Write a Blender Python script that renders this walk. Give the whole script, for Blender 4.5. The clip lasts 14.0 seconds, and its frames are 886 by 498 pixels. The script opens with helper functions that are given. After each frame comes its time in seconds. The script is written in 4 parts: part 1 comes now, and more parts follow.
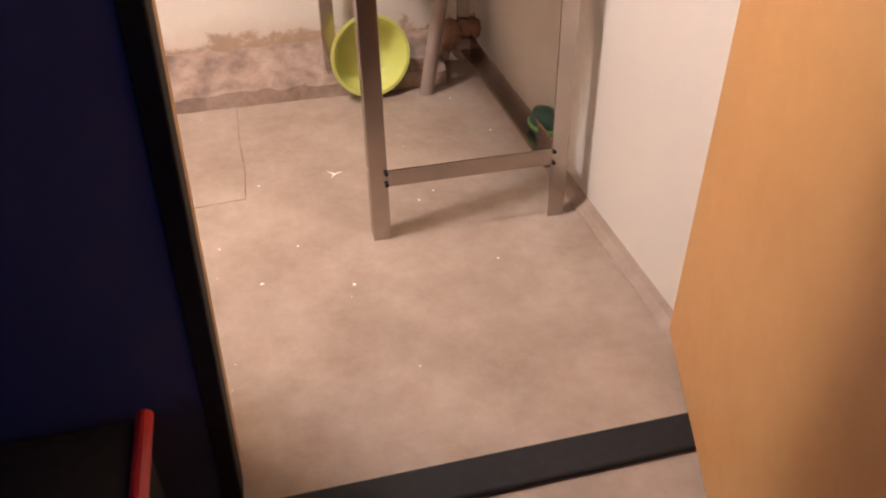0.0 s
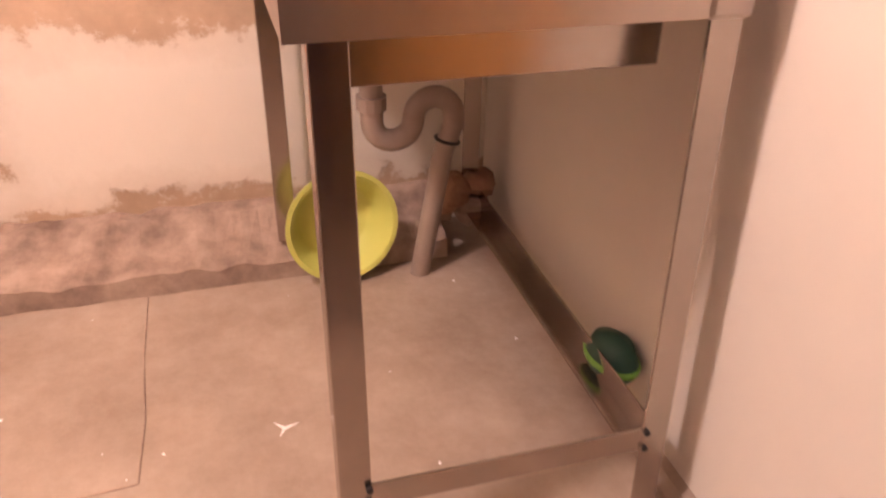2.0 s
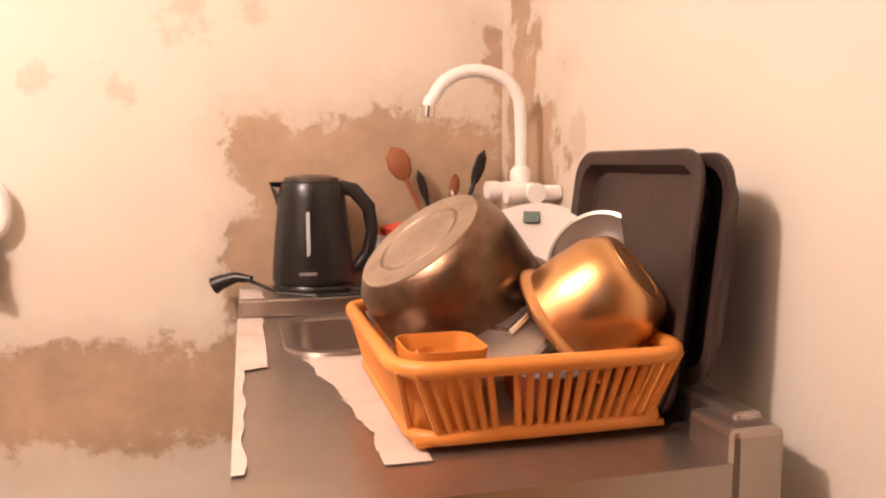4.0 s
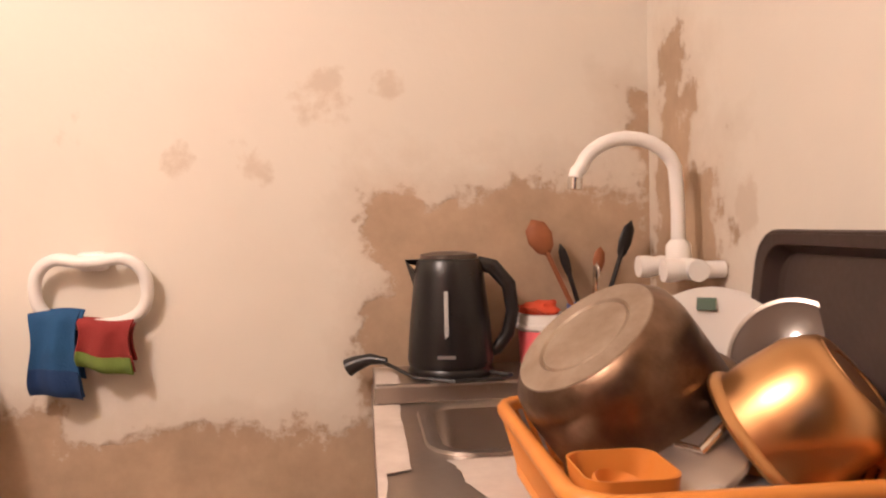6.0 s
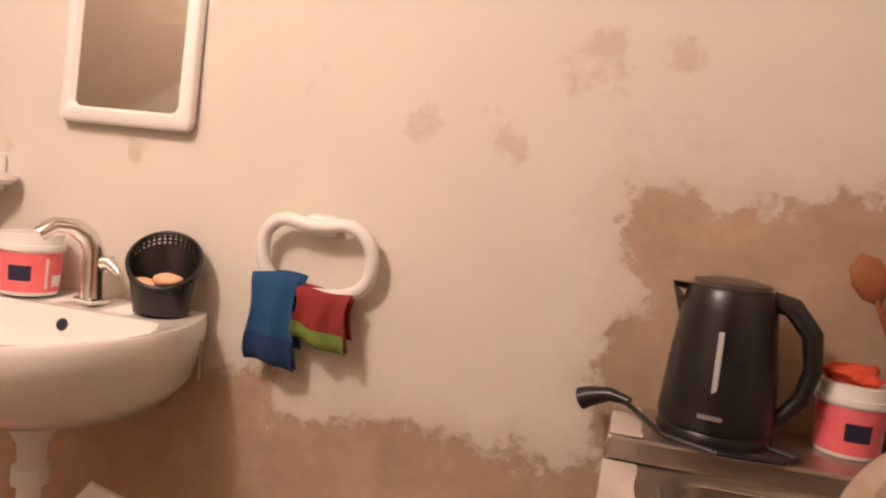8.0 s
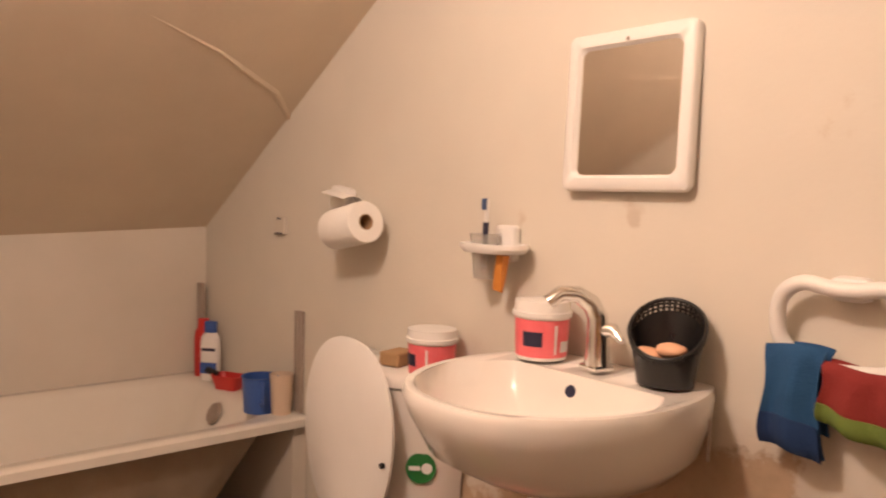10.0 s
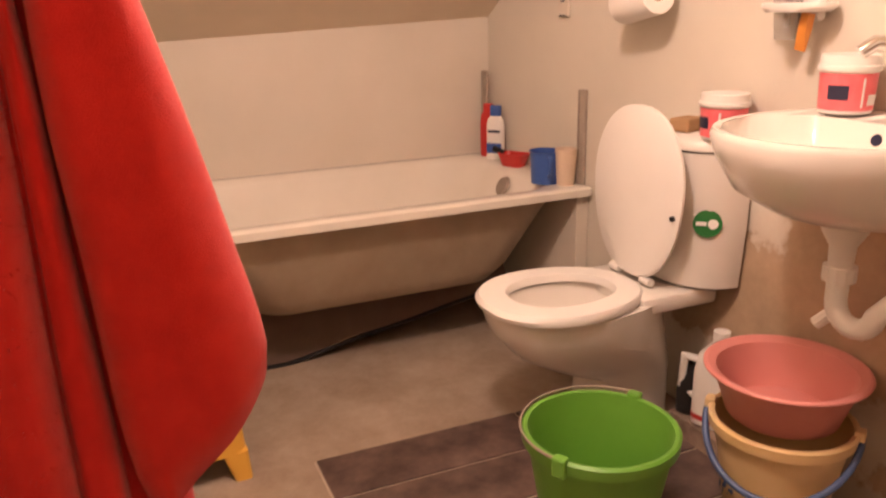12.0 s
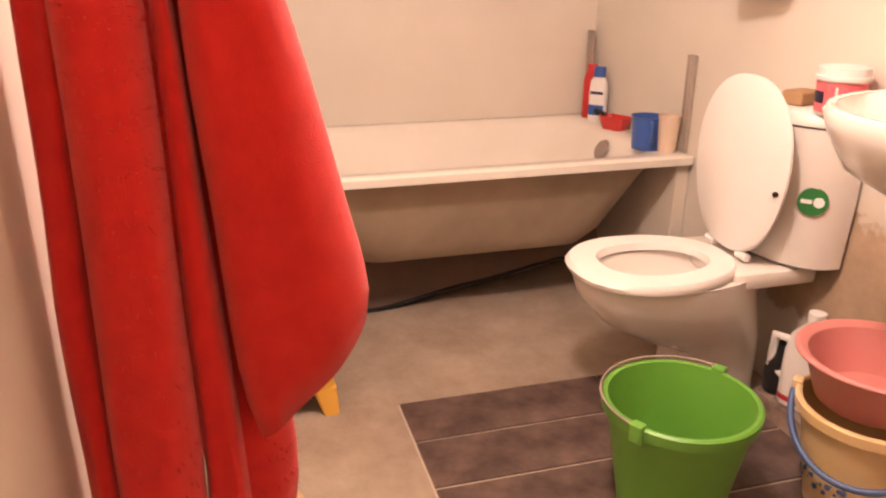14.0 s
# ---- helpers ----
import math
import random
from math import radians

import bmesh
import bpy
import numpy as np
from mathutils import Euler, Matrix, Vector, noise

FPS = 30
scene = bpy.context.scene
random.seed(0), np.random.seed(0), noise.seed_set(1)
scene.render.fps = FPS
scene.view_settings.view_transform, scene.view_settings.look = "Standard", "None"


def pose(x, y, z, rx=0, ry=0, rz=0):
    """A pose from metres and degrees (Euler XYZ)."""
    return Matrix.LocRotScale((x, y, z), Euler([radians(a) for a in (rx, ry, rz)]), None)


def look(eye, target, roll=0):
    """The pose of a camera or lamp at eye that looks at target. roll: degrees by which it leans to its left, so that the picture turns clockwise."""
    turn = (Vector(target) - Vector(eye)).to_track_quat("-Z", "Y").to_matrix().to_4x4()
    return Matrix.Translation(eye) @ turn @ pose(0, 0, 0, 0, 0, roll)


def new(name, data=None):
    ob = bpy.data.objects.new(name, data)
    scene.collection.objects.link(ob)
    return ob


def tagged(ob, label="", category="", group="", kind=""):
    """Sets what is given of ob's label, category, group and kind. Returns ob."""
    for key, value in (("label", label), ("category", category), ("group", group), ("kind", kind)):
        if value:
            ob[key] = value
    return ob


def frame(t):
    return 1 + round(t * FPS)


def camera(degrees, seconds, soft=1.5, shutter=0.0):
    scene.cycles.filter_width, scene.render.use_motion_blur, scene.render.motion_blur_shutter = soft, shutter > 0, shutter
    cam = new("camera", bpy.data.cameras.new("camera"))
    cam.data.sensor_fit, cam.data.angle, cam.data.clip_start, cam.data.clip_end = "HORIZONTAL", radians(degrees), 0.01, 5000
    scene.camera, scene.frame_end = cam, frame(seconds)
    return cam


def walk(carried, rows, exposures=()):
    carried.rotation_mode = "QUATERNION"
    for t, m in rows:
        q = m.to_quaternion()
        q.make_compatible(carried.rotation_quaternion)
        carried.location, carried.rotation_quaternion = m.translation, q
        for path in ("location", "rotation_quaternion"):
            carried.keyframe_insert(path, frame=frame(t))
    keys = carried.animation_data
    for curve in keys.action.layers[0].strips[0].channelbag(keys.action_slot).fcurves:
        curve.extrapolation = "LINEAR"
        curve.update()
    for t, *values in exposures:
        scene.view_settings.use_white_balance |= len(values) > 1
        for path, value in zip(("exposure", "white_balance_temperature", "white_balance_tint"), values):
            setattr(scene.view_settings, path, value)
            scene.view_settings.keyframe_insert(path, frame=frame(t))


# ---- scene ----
cam = camera(59.5, 14.0, soft=2.0, shutter=0.3)
PATH = [
    (0, (-0.19, -1.648, 1.135), (0.196, -0.075, -0.038), -0.6),
    (0.5, (-0.114, -1.445, 1.104), (0.289, 0.092, -0.111), 2.7),
    (1, (-0.078, -1.244, 1.096), (0.37, 0.325, -0.06), 4.2),
    (1.5, (-0.077, -1.012, 1.108), (0.478, 0.527, -0.042), 1.5),
    (2, (-0.061, -0.803, 1.022), (0.433, 0.852, 0.013), 1.0),
    (2.2, (-0.06, -0.728, 1.064), (0.427, 0.949, 0.089), 2.3),
    (2.5, (-0.015, -0.697, 1.081), (0.364, 1.116, 0.326), 2.8),
    (3, (0.041, -0.687, 1.093), (0.401, 1.222, 0.616), 1.8),
    (3.5, (0.027, -0.672, 1.144), (0.521, 1.238, 0.816), 0.6),
    (3.6, (0.024, -0.67, 1.153), (0.529, 1.239, 0.838), 0.7),
    (3.7, (0.023, -0.673, 1.155), (0.533, 1.241, 0.876), 0.3),
    (5.8, (0.006, -0.603, 1.185), (0.231, 1.382, 1.083), -1.3),
    (6, (-0.009, -0.561, 1.19), (0.195, 1.427, 1.121), -1.3),
    (6.5, (-0.033, -0.488, 1.189), (0.131, 1.505, 1.157), -0.7),
    (7, (0.026, -0.379, 1.203), (-0.105, 1.617, 1.192), 1.4),
    (7.2, (0.046, -0.336, 1.204), (-0.187, 1.648, 1.126), 3.7),
    (9.3, (-0.083, -0.217, 1.263), (-1.136, 1.475, 1.098), 0.4),
    (9.5, (-0.085, -0.19, 1.264), (-1.3, 1.39, 1.098), 0.5),
    (10, (-0.06, -0.197, 1.247), (-1.576, 1.101, 1.118), 1.6),
    (10.5, (-0.032, -0.199, 1.242), (-1.686, 0.917, 1.118), 1.4),
    (11, (-0.006, -0.246, 1.234), (-1.729, 0.761, 1.103), 0.6),
    (11.5, (0.014, -0.335, 1.217), (-1.731, 0.575, 0.86), -0.7),
    (12, (0.053, -0.434, 1.165), (-1.704, 0.31, 0.565), -1.4),
    (12.5, (0.065, -0.442, 1.172), (-1.653, 0.251, 0.42), -0.4),
    (13, (0.074, -0.447, 1.177), (-1.654, 0.165, 0.377), -0.1),
    (13.5, (0.072, -0.446, 1.176), (-1.67, 0.155, 0.399), 0.1),
    (14, (0.081, -0.451, 1.182), (-1.719, 0.061, 0.474), 0.3),
]
EXPOSURE = [
    (0, 0.85, 5000, 4), (0.8, 0.95, 5000, 4), (1.5, 0.85, 5900, 18), (2.5, 0.75, 5900, 24), (3.0, 0.6, 5900, 24), (3.5, 0.42, 5950, 16), (5.8, -0.2, 5750, 9),
    (7.2, -0.3, 5750, 9), (9.3, -0.75, 6200, 9), (10.5, -0.45, 6450, 12), (11.5, -0.25, 6800, 20), (12.5, 0.15, 6200, 13), (14, 0.42, 6150, 15),
]
walk(cam, [(t, look(eye, target, roll)) for t, eye, target, roll in PATH], EXPOSURE)

# ---- world and lamps ----
world = bpy.data.worlds.new("world")
scene.world = world
world.use_nodes = True
world.node_tree.nodes["Background"].inputs[0].default_value = (0.5, 0.6, 0.9, 1)
world.node_tree.nodes["Background"].inputs[1].default_value = 0.004


def lamp(name, place, watts, colour, radius):
    data = bpy.data.lights.new(name, "POINT")
    data.energy, data.color, data.shadow_soft_size = watts, colour, radius
    ob = new(name, data)
    ob.location = place
    return ob


lamp("bathroom_bulb_light", (-0.87, -0.20, 2.12), 68, (1.0, 0.775, 0.655), 0.08)
lamp("hall_light", (-1.6, -3.0, 2.2), 5.0, (0.45, 0.5, 1.0), 0.2)

# ---- measures ----
N, E, W, S = 1.04, 0.60, -2.90, -0.62
SLOPE = (1.79 - 1.116) / 1.11
KNEE = 1.116
TOP = 2.3


# ---- materials ----
def node(t, kind, **inputs):
    n = t.nodes.new(kind)
    for k, v in inputs.items():
        n.inputs[k.replace("_", " ")].default_value = v
    return n


def rgb(c):
    return (*c, 1)


def mat(name, c1, c2=None, rough=0.5, metal=0.0, scale=6.0, fine=60.0, bump=0.15, spread=0.5, coat=0.0, sheen=0.0):
    """Two colours mixed by coarse noise, with a fine grain in the relief and the gloss."""
    m = bpy.data.materials.new(name)
    m.use_nodes = True
    t = m.node_tree
    b = t.nodes["Principled BSDF"]
    co = t.nodes.new("ShaderNodeTexCoord")
    n1 = node(t, "ShaderNodeTexNoise", Scale=scale, Detail=6.0, Roughness=0.6)
    n2 = node(t, "ShaderNodeTexNoise", Scale=fine, Detail=4.0)
    t.links.new(co.outputs["Object"], n1.inputs["Vector"])
    t.links.new(co.outputs["Object"], n2.inputs["Vector"])
    r = t.nodes.new("ShaderNodeValToRGB")
    r.color_ramp.elements[0].position, r.color_ramp.elements[1].position = 0.5 - spread / 2, 0.5 + spread / 2
    r.color_ramp.elements[0].color = rgb(c1)
    r.color_ramp.elements[1].color = rgb(c2 or [min(1, x * 1.12) for x in c1])
    t.links.new(n1.outputs["Fac"], r.inputs[0])
    t.links.new(r.outputs[0], b.inputs["Base Color"])
    mr = node(t, "ShaderNodeMapRange", To_Min=max(0.02, rough - 0.08), To_Max=min(1, rough + 0.1))
    t.links.new(n2.outputs["Fac"], mr.inputs["Value"])
    t.links.new(mr.outputs[0], b.inputs["Roughness"])
    b.inputs["Metallic"].default_value = metal
    b.inputs["Coat Weight"].default_value = coat
    b.inputs["Sheen Weight"].default_value = sheen
    bp = node(t, "ShaderNodeBump", Strength=bump, Distance=0.002)
    t.links.new(n2.outputs["Fac"], bp.inputs["Height"])
    t.links.new(bp.outputs[0], b.inputs["Normal"])
    return m


def math_node(t, op, a, b=None):
    n = t.nodes.new("ShaderNodeMath")
    n.operation = op
    for i, v in enumerate((a, b)):
        if v is None:
            continue
        if isinstance(v, (int, float)):
            n.inputs[i].default_value = v
        else:
            t.links.new(v, n.inputs[i])
    return n.outputs[0]


def damp_wall(name, paint, plaster, areas, axis, amount=0.13, stains=()):
    """Cream paint that has peeled off grey-brown plaster in some areas (centre along, centre up, half width, half height)."""
    m = bpy.data.materials.new(name)
    m.use_nodes = True
    t = m.node_tree
    b = t.nodes["Principled BSDF"]
    co = t.nodes.new("ShaderNodeTexCoord")
    sep = t.nodes.new("ShaderNodeSeparateXYZ")
    t.links.new(co.outputs["Object"], sep.inputs[0])
    along, up = sep.outputs[axis], sep.outputs[2]
    big = node(t, "ShaderNodeTexNoise", Scale=7.0, Detail=9.0, Roughness=0.68)
    fine = node(t, "ShaderNodeTexNoise", Scale=70.0, Detail=5.0)
    cloud = node(t, "ShaderNodeTexNoise", Scale=2.2, Detail=4.0)
    for n in (big, fine, cloud):
        t.links.new(co.outputs["Object"], n.inputs["Vector"])
    wob = math_node(t, "MULTIPLY", math_node(t, "SUBTRACT", big.outputs["Fac"], 0.5), amount * 4)
    field = None
    for ca, cu, ha, hu in areas:
        da = math_node(t, "SUBTRACT", math_node(t, "ABSOLUTE", math_node(t, "SUBTRACT", along, ca)), ha)
        du = math_node(t, "SUBTRACT", math_node(t, "ABSOLUTE", math_node(t, "SUBTRACT", up, cu)), hu)
        d = math_node(t, "MAXIMUM", da, du)
        field = d if field is None else math_node(t, "MINIMUM", field, d)
    edge = math_node(t, "ADD", field, wob)
    peel = node(t, "ShaderNodeMapRange", From_Min=0.012, From_Max=-0.012)
    t.links.new(edge, peel.inputs["Value"])
    halo = node(t, "ShaderNodeMapRange", From_Min=0.10, From_Max=0.0, To_Min=0.0, To_Max=0.45)
    t.links.new(edge, halo.inputs["Value"])
    r = t.nodes.new("ShaderNodeValToRGB")
    r.color_ramp.elements[0].position, r.color_ramp.elements[1].position = 0.35, 0.65
    r.color_ramp.elements[0].color = rgb([x * 0.93 for x in paint])
    r.color_ramp.elements[1].color = rgb(paint)
    t.links.new(cloud.outputs["Fac"], r.inputs[0])
    r2 = t.nodes.new("ShaderNodeValToRGB")
    r2.color_ramp.elements[0].position, r2.color_ramp.elements[1].position = 0.32, 0.7
    r2.color_ramp.elements[0].color = rgb([x * 0.82 for x in plaster])
    r2.color_ramp.elements[1].color = rgb([x * 1.15 for x in plaster])
    t.links.new(big.outputs["Fac"], r2.inputs[0])
    col = r.outputs[0]
    smut = math_node(t, "MULTIPLY", halo.outputs[0], math_node(t, "MULTIPLY", big.outputs["Fac"], 1.3))
    spot = None
    for ca, cu, ra, ru in stains:
        da = math_node(t, "DIVIDE", math_node(t, "SUBTRACT", along, ca), ra)
        du = math_node(t, "DIVIDE", math_node(t, "SUBTRACT", up, cu), ru)
        q = math_node(t, "ADD", math_node(t, "MULTIPLY", da, da), math_node(t, "MULTIPLY", du, du))
        spot = q if spot is None else math_node(t, "MINIMUM", spot, q)
    if spot is not None:
        sp = node(t, "ShaderNodeMapRange", From_Min=1.0, From_Max=0.1, To_Min=0.0, To_Max=0.4)
        t.links.new(math_node(t, "ADD", spot, math_node(t, "MULTIPLY", math_node(t, "SUBTRACT", big.outputs["Fac"], 0.5), 9.0)), sp.inputs["Value"])
        smut = math_node(t, "MAXIMUM", smut, sp.outputs[0])

    def mix(fac, a, bcol):
        n = t.nodes.new("ShaderNodeMix")
        n.data_type = "RGBA"
        t.links.new(fac, n.inputs[0])
        t.links.new(a, n.inputs[6])
        t.links.new(bcol, n.inputs[7])
        return n.outputs[2]

    col = mix(smut, col, r2.outputs[0])
    col = mix(peel.outputs[0], col, r2.outputs[0])
    t.links.new(col, b.inputs["Base Color"])
    b.inputs["Roughness"].default_value = 0.75
    bp = node(t, "ShaderNodeBump", Strength=0.5, Distance=0.004)
    h = math_node(t, "SUBTRACT", math_node(t, "MULTIPLY", fine.outputs["Fac"], 0.35), peel.outputs[0])
    t.links.new(h, bp.inputs["Height"])
    t.links.new(bp.outputs[0], b.inputs["Normal"])
    return m


CREAM = (0.70, 0.645, 0.555)
PLASTER = (0.46, 0.335, 0.225)
wall_n = damp_wall("damp cream wall paint", CREAM, PLASTER,
                   [(0.31, 1.05, 0.30, 0.215), (-0.10, 0.66, 0.60, 0.10), (-0.95, 0.55, 0.35, 0.28), (-1.40, 0.42, 0.35, 0.16), (-0.3, 0.12, 1.0, 0.025), (0.62, 1.22, 0.06, 0.22)], 0, 0.085,
                   [(-0.59, 1.40, 0.04, 0.06), (-0.23, 1.32, 0.045, 0.05), (-0.10, 1.45, 0.07, 0.08), (0.05, 1.48, 0.05, 0.03), (-0.37, 1.32, 0.03, 0.04), (-0.96, 1.235, 0.03, 0.03), (-1.24, 1.21, 0.02, 0.025)])
wall_e = damp_wall("damp east wall paint", CREAM, PLASTER, [(0.86, 1.13, 0.15, 0.16), (0.90, 1.30, 0.09, 0.12), (0.92, 1.46, 0.035, 0.08)], 1, 0.10, [(0.62, 1.22, 0.04, 0.05)])
paint = mat("cream wall paint", (0.66, 0.595, 0.50), (0.72, 0.65, 0.56), 0.75, scale=2.5, bump=0.3)
ceiling_mat = mat("ceiling board paint", (0.68, 0.57, 0.44), (0.75, 0.64, 0.50), 0.85, scale=3, bump=0.25)
concrete = mat("bare screed", (0.21, 0.145, 0.10), (0.45, 0.365, 0.285), 0.75, scale=3.2, fine=45, bump=0.6, spread=0.5)
for n in concrete.node_tree.nodes:
    if n.type == "TEX_NOISE" and n.inputs["Scale"].default_value < 10:
        n.inputs["Detail"].default_value, n.inputs["Roughness"].default_value = 11.0, 0.72
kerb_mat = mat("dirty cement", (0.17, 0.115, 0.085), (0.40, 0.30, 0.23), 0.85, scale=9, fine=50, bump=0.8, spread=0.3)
tile_mat = mat("dark wood-look tile", (0.028, 0.017, 0.014), (0.19, 0.125, 0.105), 0.4, scale=9, fine=80, bump=0.2, spread=0.4)
grout_mat = mat("pale grout", (0.42, 0.34, 0.26), (0.5, 0.42, 0.33), 0.9, scale=30)
steel = mat("brushed steel", (0.39, 0.34, 0.30), (0.50, 0.44, 0.39), 0.32, 0.9, scale=5, fine=90, bump=0.05)
angle_steel = mat("dull leg steel", (0.40, 0.35, 0.31), (0.50, 0.44, 0.39), 0.2, 1.0, scale=7, fine=90, bump=0.04)
chrome = mat("chrome", (0.75, 0.73, 0.7), (0.8, 0.78, 0.75), 0.12, 1.0, bump=0.02)
ceramic = mat("white glazed ceramic", (0.78, 0.74, 0.68), (0.82, 0.78, 0.72), 0.12, coat=0.4, scale=3, bump=0.02)
enamel = mat("worn white enamel", (0.72, 0.67, 0.58), (0.80, 0.75, 0.67), 0.22, scale=3, bump=0.03)
# tan underside colour, darkened to deepen the shade beneath the bath
under_enamel = mat("darkened tan tub underside", (0.34, 0.26, 0.18), (0.46, 0.37, 0.27), 0.6, scale=5)
white_plastic = mat("white plastic", (0.80, 0.77, 0.73), (0.84, 0.81, 0.77), 0.35, scale=8, bump=0.03)
black_plastic = mat("black plastic", (0.008, 0.008, 0.009), (0.016, 0.015, 0.015), 0.3, scale=8, bump=0.05)
dark_metal = mat("dark baking tray", (0.045, 0.03, 0.026), (0.075, 0.05, 0.042), 0.42, 0.3, scale=8, fine=120, bump=0.2)
orange_plastic = mat("orange plastic", (0.62, 0.22, 0.035), (0.70, 0.28, 0.05), 0.4, scale=8, bump=0.04)
lime = mat("lime plastic", (0.52, 0.55, 0.11), (0.57, 0.60, 0.15), 0.35, scale=5, bump=0.03)
green = mat("green plastic", (0.12, 0.33, 0.035), (0.15, 0.38, 0.05), 0.4, scale=5, bump=0.04)
pink = mat("pink plastic", (0.66, 0.24, 0.22), (0.70, 0.29, 0.26), 0.42, scale=5, bump=0.04)
cream_plastic = mat("cream plastic", (0.72, 0.48, 0.20), (0.78, 0.60, 0.36), 0.42, scale=5, bump=0.04)
blue_plastic = mat("blue plastic", (0.035, 0.09, 0.32), (0.05, 0.12, 0.38), 0.4, scale=5, bump=0.04)
blue_grey = mat("blue-grey plastic", (0.06, 0.10, 0.22), (0.08, 0.13, 0.27), 0.4)
yellow = mat("yellow plastic", (0.75, 0.40, 0.05), (0.8, 0.46, 0.08), 0.45, scale=5, bump=0.04)
red_fleece = mat("red fleece", (0.60, 0.010, 0.006), (0.72, 0.020, 0.012), 0.95, scale=40, fine=900, bump=0.6, sheen=0.2)
blue_cloth = mat("blue knit", (0.012, 0.06, 0.16), (0.02, 0.09, 0.22), 0.95, scale=20, fine=300, bump=0.8)
navy_cloth = mat("navy knit", (0.009, 0.03, 0.11), (0.015, 0.05, 0.15), 0.95, fine=300, bump=0.8)
maroon_cloth = mat("maroon knit", (0.22, 0.02, 0.018), (0.28, 0.035, 0.03), 0.95, fine=300, bump=0.8)
green_cloth = mat("lime knit", (0.15, 0.22, 0.04), (0.19, 0.27, 0.055), 0.95, fine=300, bump=0.8)
pot_metal = mat("scorched aluminium", (0.06, 0.032, 0.02), (0.32, 0.21, 0.135), 0.34, 0.9, scale=7, fine=110, bump=0.2, spread=0.35)
pot_base = mat("worn pot base", (0.22, 0.15, 0.10), (0.48, 0.40, 0.31), 0.5, 0.6, scale=12, bump=0.2)
gold = mat("gold anodised aluminium", (0.66, 0.37, 0.15), (0.74, 0.44, 0.20), 0.33, 1.0, scale=6, bump=0.05)
wood = mat("wooden spoon", (0.22, 0.07, 0.025), (0.34, 0.12, 0.045), 0.6, scale=14, bump=0.2)
door_wood = mat("varnished door", (0.50, 0.26, 0.075), (0.60, 0.33, 0.11), 0.45, scale=3, fine=30, bump=0.1)
jamb_wood = mat("raw wood strip", (0.45, 0.27, 0.12), (0.55, 0.36, 0.17), 0.7, scale=10)
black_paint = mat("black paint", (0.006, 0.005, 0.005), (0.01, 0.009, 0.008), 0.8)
hall_paint = mat("blue-grey hall wall", (0.10, 0.11, 0.22), (0.12, 0.13, 0.25), 0.85, scale=3, bump=0.3)
pipe_grey = mat("grey drain pipe", (0.26, 0.20, 0.16), (0.34, 0.27, 0.22), 0.5, scale=12)
label_pink = mat("pink label", (0.80, 0.12, 0.14), (0.85, 0.2, 0.22), 0.4, scale=30)
label_white = mat("white print", (0.78, 0.75, 0.74), None, 0.4)
ink = mat("dark print", (0.02, 0.02, 0.05), None, 0.4)
red_plastic = mat("red plastic", (0.50, 0.02, 0.02), (0.55, 0.04, 0.03), 0.35)
sticker_green = mat("green sticker", (0.02, 0.17, 0.04), None, 0.4)
trim_grey = mat("grey trim strip", (0.33, 0.27, 0.22), (0.42, 0.35, 0.29), 0.6, scale=20)
soap_mat = mat("peach soap", (0.75, 0.42, 0.26), None, 0.5)
paper = mat("toilet paper", (0.82, 0.79, 0.74), None, 0.95, fine=200, bump=0.3)
tan = mat("brown cardboard", (0.36, 0.22, 0.11), None, 0.9)
# brown board, its colour darkened to deepen the shade under the bath
hardboard = mat("darkened brown hardboard", (0.09, 0.055, 0.04), (0.15, 0.095, 0.065), 0.8, scale=5, fine=90, bump=0.3)
dark_print = mat("dark green print", (0.02, 0.06, 0.025), None, 0.4)
film_mat = mat("dull white film", (0.50, 0.43, 0.38), (0.66, 0.59, 0.53), 0.5, scale=18, bump=0.2)
rust = mat("rusty brown rubble", (0.16, 0.08, 0.045), (0.34, 0.2, 0.12), 0.9, scale=20, bump=0.8)
mirror_mat = mat("mirror", (0.82, 0.80, 0.76), None, 0.03, 1.0, bump=0.0)
clear = mat("clear plastic", (0.8, 0.78, 0.75), None, 0.15)
clear.node_tree.nodes["Principled BSDF"].inputs["Transmission Weight"].default_value = 0.8


# ---- mesh helpers ----
def part(name, bm, material, parent=None, label="", smooth=None):
    me = bpy.data.meshes.new(name)
    bmesh.ops.recalc_face_normals(bm, faces=bm.faces)
    if smooth is not None:
        for f in bm.faces:
            f.smooth = True
        for e in bm.edges:
            if len(e.link_faces) == 2 and e.calc_face_angle(0) > radians(smooth):
                e.smooth = False
    bm.to_mesh(me)
    bm.free()
    me.materials.append(material)
    ob = new(name, me)
    if parent:
        ob.parent = parent
    if label:
        ob["label"] = label
    return ob


def thing(name, label, category, place=(0, 0, 0), turn=(0, 0, 0), group=""):
    ob = new(name)
    ob.matrix_basis = pose(*place, *turn)
    return tagged(ob, label, category, group)


def box(x0, x1, y0, y1, z0, z1, bevel=0.0, bm=None):
    out = bm or bmesh.new()
    vs = [out.verts.new((x, y, z)) for x in (x0, x1) for y in (y0, y1) for z in (z0, z1)]
    fs = [out.faces.new([vs[i] for i in q]) for q in ((0, 1, 3, 2), (4, 6, 7, 5), (0, 4, 5, 1), (2, 3, 7, 6), (0, 2, 6, 4), (1, 5, 7, 3))]
    if bevel:
        edges = list({e for f in fs for e in f.edges})
        bmesh.ops.bevel(out, geom=edges, offset=bevel, segments=2, affect="EDGES", profile=0.5)
    return out


